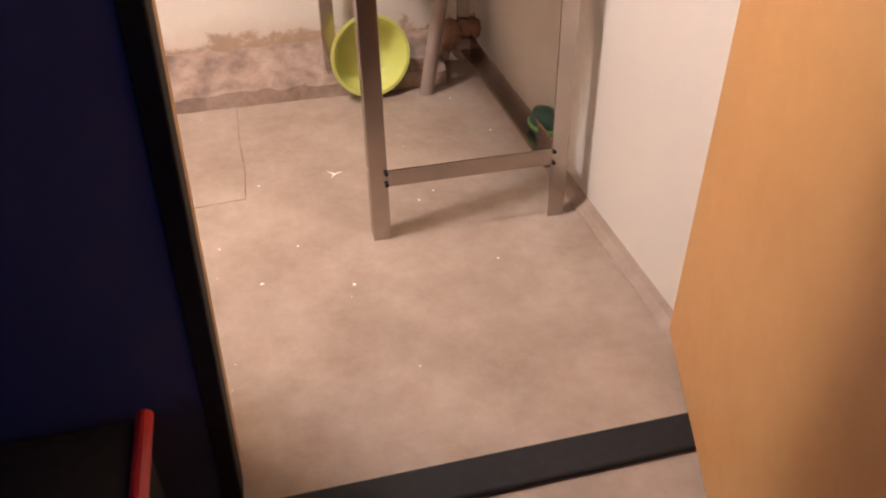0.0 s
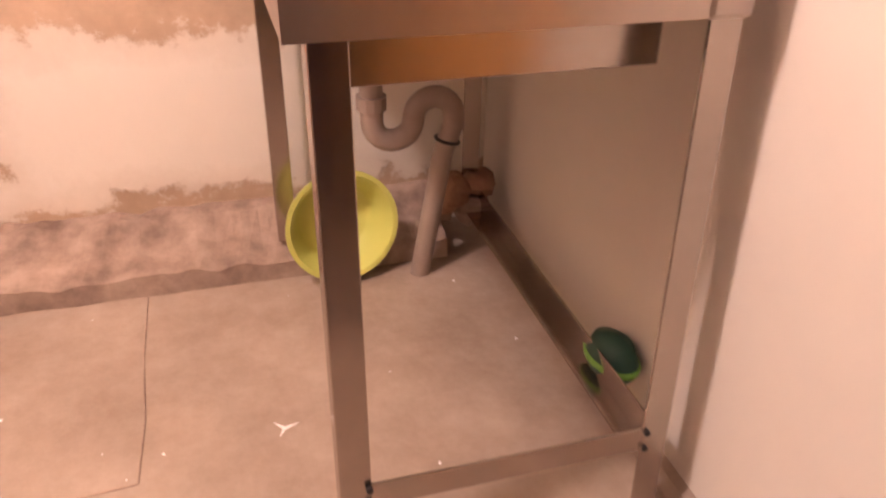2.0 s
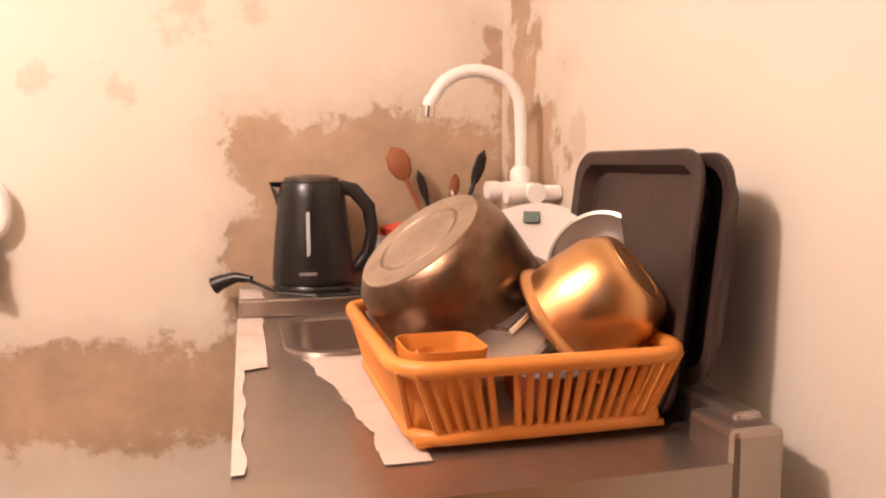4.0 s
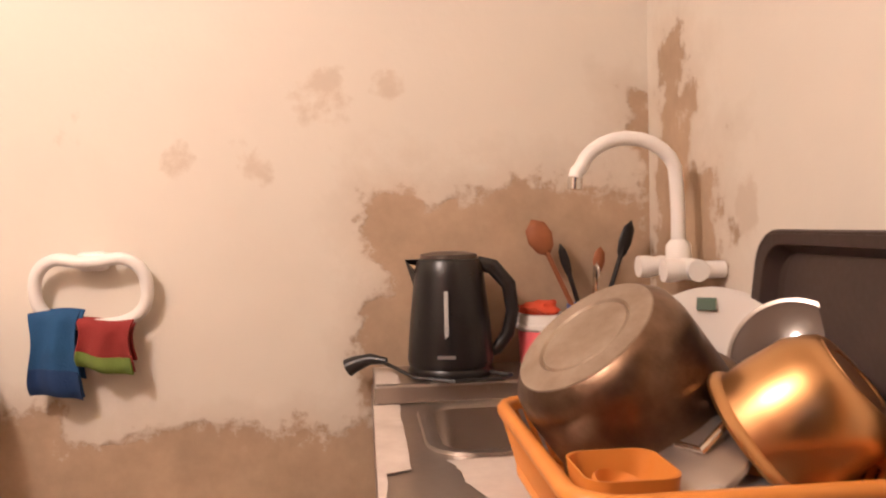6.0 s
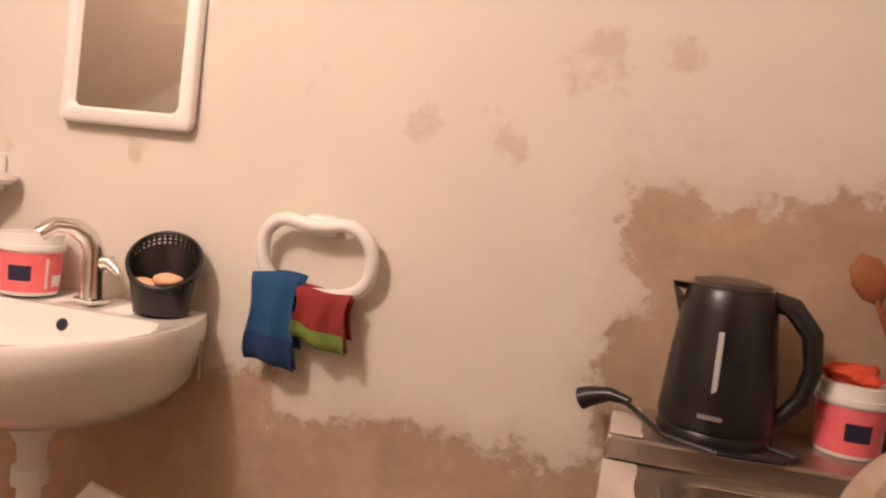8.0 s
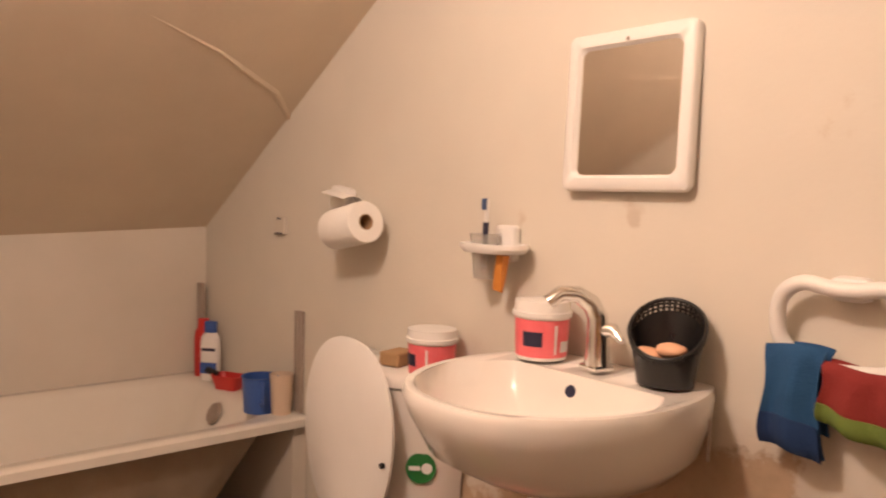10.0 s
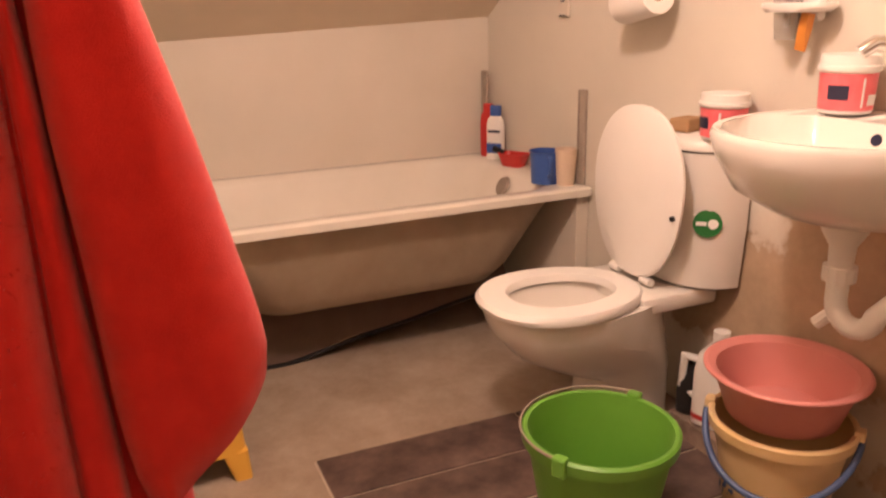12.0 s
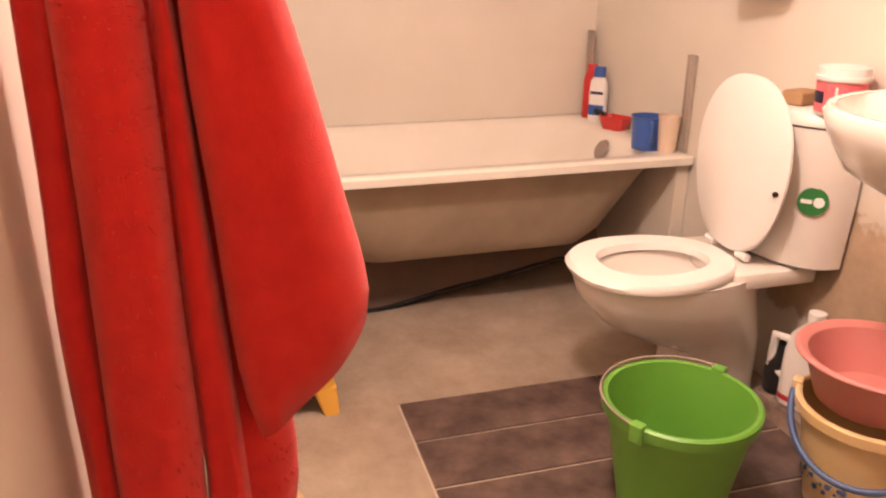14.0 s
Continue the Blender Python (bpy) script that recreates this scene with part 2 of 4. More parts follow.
def lathe(profile, n=40, bm=None, sx=1.0, sy=1.0, m=None, arc=1.0):
    """Turn (radius, height) pairs about z."""
    out = bm or bmesh.new()
    m = m or Matrix()
    steps = n + (arc < 1)
    rings = []
    for r, z in profile:
        if r < 1e-5:
            rings.append([out.verts.new(m @ Vector((0, 0, z)))])
        else:
            rings.append([out.verts.new(m @ Vector((r * sx * math.cos(math.tau * arc * i / n), r * sy * math.sin(math.tau * arc * i / n), z))) for i in range(steps)])
    for a, b in zip(rings, rings[1:]):
        for i in range(n):
            j = (i + 1) % n if arc == 1 else i + 1
            if len(a) == 1 and len(b) == 1:
                continue
            if len(a) == 1:
                out.faces.new((a[0], b[j], b[i]))
            elif len(b) == 1:
                out.faces.new((a[i], a[j], b[0]))
            else:
                out.faces.new((a[i], a[j], b[j], b[i]))
    return out


def tube(points, r, n=12, bm=None, ends=True, rs=None, closed=False):
    """A round bar along a line of points."""
    out = bm or bmesh.new()
    pts = [Vector(p) for p in points]
    rings, side = [], None
    for i, p in enumerate(pts):
        a = pts[i - 1] if i or closed else pts[0]
        b = pts[(i + 1) % len(pts)] if closed or i < len(pts) - 1 else pts[-1]
        d = (b - a).normalized()
        if side is None:
            side = d.orthogonal().normalized()
        side = (side - d * side.dot(d)).normalized()
        other = d.cross(side)
        rr = rs[i] if rs else r
        rings.append([out.verts.new(p + rr * (math.cos(math.tau * k / n) * side + math.sin(math.tau * k / n) * other)) for k in range(n)])
    pairs = list(zip(rings, rings[1:])) + ([(rings[-1], rings[0])] if closed else [])
    for a, b in pairs:
        for k in range(n):
            out.faces.new((a[k], a[(k + 1) % n], b[(k + 1) % n], b[k]))
    if ends and not closed:
        out.faces.new(rings[0])
        out.faces.new(rings[-1])
    return out


def arc(c, r, a0, a1, n, u, v):
    c, u, v = Vector(c), Vector(u), Vector(v)
    return [c + r * (math.cos(radians(a0 + (a1 - a0) * i / n)) * u + math.sin(radians(a0 + (a1 - a0) * i / n)) * v) for i in range(n + 1)]


def rrect(w, h, r, n=6):
    """A rounded rectangle's outline about the origin."""
    out = []
    for cx, cy, a in ((w / 2 - r, h / 2 - r, 0), (-w / 2 + r, h / 2 - r, 90), (-w / 2 + r, -h / 2 + r, 180), (w / 2 - r, -h / 2 + r, 270)):
        for i in range(n + 1):
            t = radians(a + 90 * i / n)
            out.append((cx + r * math.cos(t), cy + r * math.sin(t)))
    return out


def loft(rings, bm=None, cap0=True, cap1=True):
    out = bm or bmesh.new()
    vs = [[out.verts.new(p) for p in ring] for ring in rings]
    for a, b in zip(vs, vs[1:]):
        for i in range(len(a)):
            out.faces.new((a[i], a[(i + 1) % len(a)], b[(i + 1) % len(a)], b[i]))
    if cap0:
        out.faces.new(vs[0])
    if cap1:
        out.faces.new(vs[-1])
    return out


def sheet(f, nu, nv, bm=None, thick=0.0):
    out = bm or bmesh.new()
    g = [[out.verts.new(f(i / nu, j / nv)) for j in range(nv + 1)] for i in range(nu + 1)]
    for i in range(nu):
        for j in range(nv):
            out.faces.new((g[i][j], g[i + 1][j], g[i + 1][j + 1], g[i][j + 1]))
    if thick:
        bmesh.ops.recalc_face_normals(out, faces=out.faces)
        bmesh.ops.solidify(out, geom=out.faces[:], thickness=thick)
    return out


def structure(name, bm, material, label, category):
    return tagged(part(name, bm, material), label, category, kind="structure")


# ---- the room's shell ----
XT = W + (TOP - KNEE) / SLOPE


def slope_z(x, y=N):
    """The slope meets the knee wall lower at its far end from the north wall."""
    return KNEE + SLOPE * (x - W) - 0.062 * (N - y) / (N - S) * max(0.0, 1 - (x - W) / (XT - W))


structure("floor", box(-6, 4, -6, 4, -0.1, 0.0), concrete, "worn bare concrete screed floor with pale flecks", "floor")
structure("wall_north", box(W - 0.15, E + 0.15, N, N + 0.15, 0, TOP + 0.2), wall_n, "cream painted wall with damp peeled plaster patches", "wall")
structure("wall_east", box(E, E + 0.15, S - 0.13, N, 0, TOP + 0.2), wall_e, "cream painted wall with a damp patch at the tap", "wall")
structure("wall_west", box(W - 0.15, W, S, N, 0, KNEE + 0.1), paint, "low cream painted knee wall behind the bath", "wall")
bm = box(W - 0.15, -0.37, S - 0.13, S, 0, TOP + 0.2)
structure("wall_south", bm, paint, "cream painted wall beside the doorway", "wall")
structure("wall_south_lintel", box(-0.37, E, S - 0.13, S, 2.05, TOP + 0.2), paint, "cream painted wall over the doorway", "wall")
bm = bmesh.new()
ys = (S - 0.02, N + 0.02)
low, high = [], []
for x in (W - 0.12, XT, E + 0.1):
    low.append([bm.verts.new((x, y, min(TOP, slope_z(x, y)))) for y in ys])
    high.append([bm.verts.new((x, y, min(TOP, slope_z(x, y)) + 0.12)) for y in ys])
for i in range(2):
    bm.faces.new((low[i][0], low[i][1], low[i + 1][1], low[i + 1][0]))
    bm.faces.new((high[i][0], high[i][1], high[i + 1][1], high[i + 1][0]))
for i in (0, 1):
    for j in (0, 1):
        bm.faces.new((low[i][j], low[i + 1][j], high[i + 1][j], high[i][j]))
structure("ceiling", bm, ceiling_mat, "sloped painted attic ceiling boards", "ceiling")
# raised batten over the board joint of the slope
bm = bmesh.new()
tube([(x, y, slope_z(x, y) + 0.002) for x, y in ((-2.28, N), (-2.18, 0.94), (-2.05, 0.70), (-1.97, 0.5), (-1.80, 0.0), (-1.62, S))], 0.012, 8, bm)
structure("trim", bm, ceiling_mat, "raised plastered joint across the sloped ceiling", "trim")

# kerb of rough cement along the foot of the north wall
bm = sheet(lambda u, v: Vector((-0.86 + u * 1.30, [0.835, 0.84, 0.93, 1.0, N][round(v * 4)] + 0.008 * noise.noise((u * 14, v * 3, 0)), [0.0, 0.05, 0.075, 0.12, 0.125][round(v * 4)] + (0.016 * noise.noise((u * 22, v * 5, 3)) if v > 0.1 else 0))), 60, 4)
structure("kerb", bm, kerb_mat, "rough dirty cement kerb along the wall foot", "kerb")
bm = sheet(lambda u, v: Vector((-1.50 + u * 0.25, [0.905, 0.91, 0.95, 1.0, N][round(v * 4)] + 0.006 * noise.noise((u * 9, v * 3, 8)), [0.0, 0.054, 0.058, 0.058, 0.060][round(v * 4)] + (0.004 * noise.noise((u * 12, v * 5, 9)) if v > 0.1 else 0))), 40, 4)
structure("kerb_toilet", bm, kerb_mat, "low rough cement kerb behind the buckets", "kerb")
bm = sheet(lambda u, v: Vector((E - [0.032, 0.028, 0.010, 0.0][round(v * 3)] - 0.006 * noise.noise((u * 16, v, 5)) * (v < 0.99), -0.61 + u * 1.41, [0, 0.008, 0.02, 0.035][round(v * 3)])), 40, 3)
structure("trim_east_foot", bm, concrete, "rough cement fillet at the wall foot", "trim")

# ---- doorway and hall ----
def leaning(bm, from_x):
    """The old frame leans out of plumb: shift what lies past from_x."""
    for v in bm.verts:
        if v.co.x > from_x:
            v.co.x += 0.036 * v.co.z
    return bm


structure("door_frame_left", leaning(box(-0.37, -0.333, S - 0.085, S - 0.02, 0, 2.05), -0.36), jamb_wood, "raw wooden door frame strip", "door frame")
structure("door_frame_edge", leaning(box(-0.362, -0.330, S - 0.15, S - 0.085, 0, 2.05, 0.003), -9), black_paint, "black painted door frame edge", "door frame")
structure("threshold", box(-0.335, 0.56, S - 0.235, S - 0.155, 0, 0.014, 0.006), black_paint, "black threshold strip on the floor", "threshold")
structure("wall_hall_north", leaning(box(-3.2, -0.363, S - 0.145, S - 0.13, 0, 2.5), -1), hall_paint, "dark blue-grey hall wall", "wall")
structure("wall_hall_west", box(-3.3, -3.2, -4.2, S - 0.2, 0, 2.5), hall_paint, "dark blue-grey hall wall", "wall")
structure("wall_hall_south", box(-3.3, 1.6, -4.3, -4.2, 0, 2.5), hall_paint, "dark blue-grey hall wall", "wall")
structure("wall_hall_east", box(1.5, 1.6, -4.2, S - 0.13, 0, 2.5), hall_paint, "dark blue-grey hall wall", "wall")
structure("wall_hall_side", box(E + 0.15, 1.5, S - 0.22, S - 0.13, 0, 2.5), hall_paint, "dark blue-grey hall wall", "wall")
structure("ceiling_hall", box(-3.3, 1.6, -4.3, S - 0.13, 2.5, 2.6), hall_paint, "dark hall ceiling", "ceiling")

leaf = thing("door_leaf", "open varnished orange-brown wooden door leaf", "door", (0.595, -0.56, 0.012), (0, 0, -109))
part("leaf_panel", box(0, 0.86, -0.02, 0.02, 0, 2.0, 0.006), door_wood, leaf)
part("door_handle", tube([(0.72, 0.02, 1.0), (0.72, 0.06, 1.0), (0.62, 0.06, 1.0)], 0.009), chrome, leaf, "metal lever handle")

seat = thing("floor_chair", "dark upholstered low seat with red edge piping", "seat", (-0.62, -1.0, 0))
part("cushion", box(-0.28, 0.2, -0.25, 0.17, 0.12, 0.33, 0.03), black_paint, seat, smooth=40)
part("piping", tube([(0.205, -0.24, 0.325), (0.205, 0.0, 0.33), (0.203, 0.165, 0.325)], 0.012), red_plastic, seat, "red edge piping")
part("base", box(-0.25, 0.17, -0.22, 0.14, 0, 0.12, 0.01), black_paint, seat)

# ---- steel sink unit ----
sink = thing("sink_unit", "freestanding stained stainless steel sink with drainer", "sink")
D0, D1, ZT = -0.03, N - 0.01, 0.86
LEDGE = 0.036
BX0, BX1, BY0, BY1 = 0.10, 0.47, 0.53, 0.81


def sink_top():
    out = bmesh.new()
    xs, ysn = [0.0, BX0, BX1, 0.534], [D0, BY0, BY1, D1]
    g = [[out.verts.new((x, y, ZT)) for y in ysn] for x in xs]
    for i in range(3):
        for j in range(3):
            if (i, j) != (1, 1):
                out.faces.new((g[i][j], g[i + 1][j], g[i + 1][j + 1], g[i][j + 1]))
    bmesh.ops.recalc_face_normals(out, faces=out.faces)
    loop = [g[0][j] for j in range(4)] + [g[i][3] for i in (1, 2, 3)] + [g[3][j] for j in (2, 1, 0)] + [g[i][0] for i in (2, 1)]
    lows = [out.verts.new((v.co.x, v.co.y, ZT - 0.052)) for v in loop]
    for i in range(len(loop)):
        k = (i + 1) % len(loop)
        out.faces.new((loop[i], loop[k], lows[k], lows[i]))
    return out


part("worktop", sink_top(), steel, sink)
rings = []
for z, s in ((0, 1.0), (-0.012, 0.985), (-0.13, 0.93), (-0.15, 0.86)):
    rings.append([((BX0 + BX1) / 2 + x * s, (BY0 + BY1) / 2 + y * s, ZT + z + 0.001) for x, y in rrect(BX1 - BX0 + 0.004, BY1 - BY0 + 0.004, 0.05)])
part("bowl", loft(rings, cap0=False), steel, sink, smooth=50)
rim = [[((BX0 + BX1) / 2 + x, (BY0 + BY1) / 2 + y, ZT + z) for x, y in rrect(BX1 - BX0 + w, BY1 - BY0 + w, 0.05 + w / 2)] for w, z in ((0.05, 0.0), (0.046, 0.005), (0.012, 0.005), (-0.004, -0.004))]
part("bowl_rim", loft(rim, cap0=False, cap1=False), steel, sink, smooth=50)
part("back_ledge", box(0.004, 0.50, 0.84, D1, ZT + 0.0005, ZT + LEDGE, 0.005), steel, sink)
part("upstand", box(0.502, 0.535, -0.002, D1, ZT, ZT + 0.04, 0.006), steel, sink)
part("upstand_post", box(0.478, 0.538, D0 - 0.003, 0.05, ZT - 0.055, ZT + 0.034, 0.008), steel, sink)


def angle_leg(x, y, z0=0.0, side=1, splay=0.0):
    """A folded angle leg, its flange turned outward or inward, that leans out a little towards its foot."""
    out = box(x, x + 0.044, y, y + 0.005, z0, ZT - 0.05, 0.0015)
    fx = x if side > 0 else x + 0.039
    box(fx, fx + 0.005, y + 0.005, y + 0.046, z0, ZT - 0.05, 0.0015, out)
    for v in out.verts:
        v.co.y -= splay * (1 - (v.co.z - z0) / (ZT - 0.05 - z0))
    return out


LX, RX, FY0 = 0.024, 0.486, D0 + 0.004
for x, y, z, side, splay in ((LX, FY0, 0, 1, 0.024), (RX, FY0, 0, -1, 0.03), (LX, 0.875, 0.08, 1, 0), (RX, 0.875, 0.08, -1, 0)):
    part("leg", angle_leg(x, y, z, side, splay), angle_steel, sink)
part("rail", box(LX + 0.042, RX + 0.002, FY0 - 0.022, FY0 - 0.018, 0.153, 0.198, 0.001), angle_steel, sink)
part("rail", box(RX + 0.036, RX + 0.04, FY0 + 0.02, 0.875, 0.12, 0.175, 0.001), angle_steel, sink)
part("rail", box(RX + 0.0, RX + 0.036, FY0 + 0.02, 0.875, 0.12, 0.124, 0.001), angle_steel, sink)
for z in (0.160, 0.191):
    for x in (LX + 0.040, RX + 0.006):
        part("bolt", tube([(x, FY0 - 0.028, z), (x, FY0 - 0.020, z)], 0.005, 8), black_paint, sink, "dark bolt head")
part("crossbar", box(LX + 0.05, RX, 0.07, 0.076, ZT - 0.135, ZT - 0.053, 0.002), angle_steel, sink)

trap = thing("sink_drain", "grey plastic drain trap under the steel sink", "pipe", (-0.052, -0.02, -0.085))
pts = [(0.29, 0.77, 0.77), (0.29, 0.77, 0.50)] + arc((0.336, 0.77, 0.50), 0.046, 180, 350, 10, (1, 0, 0), (0, 0, 1)) + arc((0.428, 0.77, 0.50), 0.046, 170, 10, 10, (1, 0, 0), (0, 0, 1)) + [(0.474, 0.77, 0.47)]
part("tailpiece", tube([(0.29, 0.77, 0.78), (0.29, 0.77, 0.68)], 0.028, 14), pipe_grey, trap, smooth=50)
part("trap", tube(pts, 0.025, 14), pipe_grey, trap, smooth=50)
part("outlet", tube([(0.472, 0.772, 0.475), (0.455, 0.785, 0.41), (0.40, 0.80, 0.055)], 0.024, 14), pipe_grey, trap, smooth=50)
part("clamp_ring", tube(arc((0.462, 0.778, 0.44), 0.027, 0, 345, 20, (0.97, 0, -0.24), (0, 1, 0)), 0.004, 6), black_plastic, trap, "dark clamp ring")
for z in (0.66, 0.53):
    part("nut", lathe([(0.0, z), (0.033, z), (0.033, z + 0.03), (0.0, z + 0.03)], 12, m=Matrix.Translation((0.29, 0.77, 0))), pipe_grey, trap)

rub = thing("rubble_heap", "brown broken mortar heap under the sink", "rubble")
for i in range(7):
    c = Vector((0.40 + 0.13 * random.random(), 0.84 + 0.07 * random.random(), 0.12 + 0.03 * (i % 3)))
    bm = bmesh.new()
    bmesh.ops.create_icosphere(bm, subdivisions=2, radius=0.05)
    for v in bm.verts:
        v.co = v.co * (0.8 + 0.5 * noise.noise(v.co * 18 + c * 9)) + c
    part("lump", bm, rust if i % 3 else kerb_mat, rub, smooth=30)

# lime bowl leaning upright on the back leg
b = thing("washing_up_bowl", "round lime-yellow plastic bowl leaning on its side", "bowl", (0.168, 0.785, 0.152), (82, 0, 8))
part("shell", lathe([(0, -0.085), (0.09, -0.085), (0.1, -0.075), (0.127, -0.004), (0.136, 0), (0.136, 0.005), (0.125, 0.004), (0.095, -0.07), (0.085, -0.078), (0, -0.078)]), lime, b, smooth=45)

g = thing("scrub_brush", "dark green plastic shoe brush beside the rail", "brush", (0.555, 0.18, 0.125), (0, 0, 100))
part("body", lathe([(0, 0), (0.035, 0.0), (0.042, 0.02), (0.03, 0.06), (0, 0.075)], 20, sx=1.5), mat("dark green plastic", (0.01, 0.06, 0.04), None, 0.5), g, smooth=50)
part("band", lathe([(0.0425, 0.018), (0.0432, 0.026), (0.040, 0.03)], 20, sx=1.5), green, g)

# ---- things on the sink ----
rack = thing("dish_rack", "orange plastic dish rack with slatted sides", "dish rack", (0.322, 0.245, ZT + 0.004))


def ring_at(w, h, z, r=0.035):
    return [(x, y, z) for x, y in rrect(w, h, r, 5)]


RW, RH = 0.28, 0.35
part("base", tube(ring_at(RW, RH, 0.012), 0.008, 8, closed=True), orange_plastic, rack, smooth=60)
part("rim", tube(ring_at(RW + 0.04, RH + 0.035, 0.088, 0.045), 0.0095, 8, closed=True), orange_plastic, rack, smooth=60)
part("floor", box(-RW / 2, RW / 2, -RH / 2, RH / 2, 0.004, 0.01), orange_plastic, rack)


def slat(p, q):
    return tube([p, q], 0.004, 6)


for i in range(20):
    u = (i + 0.5) / 20 - 0.5
    if 0.30 < (i + 0.5) / 20 < 0.36:
        continue
    part("slat", slat((u * (RW - 0.04), -RH / 2, 0.012), (u * (RW + 0.02), -RH / 2 - 0.015, 0.086)), orange_plastic, rack)
    part("slat", slat((u * (RW - 0.04), RH / 2, 0.012), (u * (RW + 0.02), RH / 2 + 0.015, 0.086)), orange_plastic, rack)
for i in range(22):
    u = (i + 0.5) / 22 - 0.5
    for sgn in (-1, 1):
        part("slat", slat((sgn * RW / 2, u * (RH - 0.04), 0.012), (sgn * (RW / 2 + 0.018), u * (RH + 0.02), 0.086)), orange_plastic, rack)
cup_bm = loft([[(x * s - 0.10, y * s - 0.12, z) for x, y in rrect(0.085, 0.09, 0.02)] for s, z in ((0.8, 0.012), (1.05, 0.10), (1.0, 0.10), (0.75, 0.02))])
part("cutlery_cup", cup_bm, orange_plastic, rack, smooth=50)


def pot(name, label, place, axis, r, h, material, base_mat, belly=0.0):
    """A pot lying upside down: axis is the way its base faces; place is the middle of its mouth."""
    ob = thing(name, label, "pot")
    ob.matrix_basis = Matrix.Translation(place) @ Vector(axis).to_track_quat("Z", "Y").to_matrix().to_4x4()
    part("body", lathe([(r + 0.008, -0.004), (r + 0.010, 0), (r + 0.008, 0.004), (r, 0.008), (r, h * (0.3 + 0.2 * (1 - belly))), (r * (0.99 - 0.05 * belly), h * 0.72), (r * (0.95 - 0.12 * belly), h * 0.88), (r * (0.85 - 0.1 * belly), h * 0.97), (r * (0.8 - 0.12 * belly), h), (r * (0.78 - 0.12 * belly), h - 0.006), (r * 0.93, h * 0.7), (r - 0.004, 0.0), (r + 0.008, -0.004)], 56), material, ob, smooth=50)
    k = 0.8 - 0.14 * belly
    part("base_disc", lathe([(0, h + 0.001), (k * r * 0.62, h + 0.001), (k * r * 0.65, h - 0.002), (k * r * 0.69, h + 0.002), (k * r, h + 0.001), (k * r * 1.03, h - 0.004)], 56), base_mat, ob, "worn paler base", smooth=40)
    return ob


p = pot("cooking_pot", "large scorched aluminium cooking pot upside down in the rack", (0.315, 0.30, 0.955), (-0.62, -0.16, 0.80), 0.108, 0.135, pot_metal, pot_base)
for s in (-1, 1):
    part("handle", tube([(s * 0.108, -0.03, 0.03), (s * 0.14, -0.025, 0.03), (s * 0.14, 0.025, 0.03), (s * 0.108, 0.03, 0.03)], 0.005, 8), chrome, p, "wire loop handle")
p = pot("gold_saucepan", "small shiny gold-coloured saucepan upside down in the rack", (0.397, 0.19, 0.96), (0.52, -0.36, 0.52), 0.075, 0.108, gold, gold, 1.0)
lid = thing("pot_lid", "thin steel pot lid resting in the rack", "lid", (0.30, 0.20, 0.945), (10, -30, 0))
part("disc", lathe([(0, 0.014), (0.055, 0.009), (0.084, 0.0), (0.088, -0.003), (0.086, 0.002), (0.055, 0.0115), (0, 0.0165)], 48), steel, lid, smooth=50)
gls = thing("glass_jar_lid", "reddish brown bowl with clear lid in the rack", "bowl", (0.34, 0.115, 0.885))
part("bowl", lathe([(0, 0), (0.035, 0), (0.045, 0.02), (0.05, 0.045), (0.046, 0.045), (0.035, 0.012), (0, 0.008)], 32), mat("brown glaze", (0.2, 0.05, 0.025), None, 0.2), gls, smooth=50)
part("lid", lathe([(0, 0.052), (0.03, 0.056), (0.047, 0.048), (0.05, 0.046)], 32), clear, gls, smooth=50)
spn = thing("yellow_ladle", "orange plastic ladle standing in the rack cup", "ladle", (0.215, 0.115, 0.94), (10, 12, 0))
part("ladle_bowl", lathe([(0, -0.03), (0.02, -0.02), (0.026, 0.01), (0.024, 0.012), (0.017, -0.014), (0, -0.024)], 24), orange_plastic, spn, smooth=60)
part("stem", tube([(0.0, 0.02, 0.0), (0.0, 0.035, -0.05)], 0.004, 8), orange_plastic, spn)
for k, (px, py, tilt) in enumerate(((0.45, 0.38, 62), (0.465, 0.40, 66), (0.48, 0.42, 70))):
    pl = thing("dinner_plate", "white ceramic plate standing on edge in the rack", "plate", (px - 0.03, py, 0.985), (72, 0, -32 + 5 * k), "plates in the rack")
    part("plate_body", lathe([(0, 0), (0.06, 0), (0.075, 0.006), (0.108, 0.016), (0.11, 0.019), (0.073, 0.010), (0.058, 0.004), (0, 0.004)], 48), ceramic, pl, smooth=50)
    part("print", box(-0.012, 0.012, 0.084, 0.100, 0.0135, 0.018), dark_print, pl, "dark green printed mark")
pl = thing("saucepan_cover", "dark glass saucepan cover standing on edge", "pan cover", (0.496, 0.31, 1.012), (76, 0, -50))
part("glass", lathe([(0, 0.02), (0.045, 0.014), (0.075, 0.003), (0.075, 0.0), (0.045, 0.010), (0, 0.016)], 48), mat("smoky glass", (0.10, 0.07, 0.055), None, 0.1), pl, smooth=50)
part("steel_band", lathe([(0.074, -0.003), (0.079, -0.002), (0.079, 0.004), (0.074, 0.005)], 48), steel, pl, smooth=50)

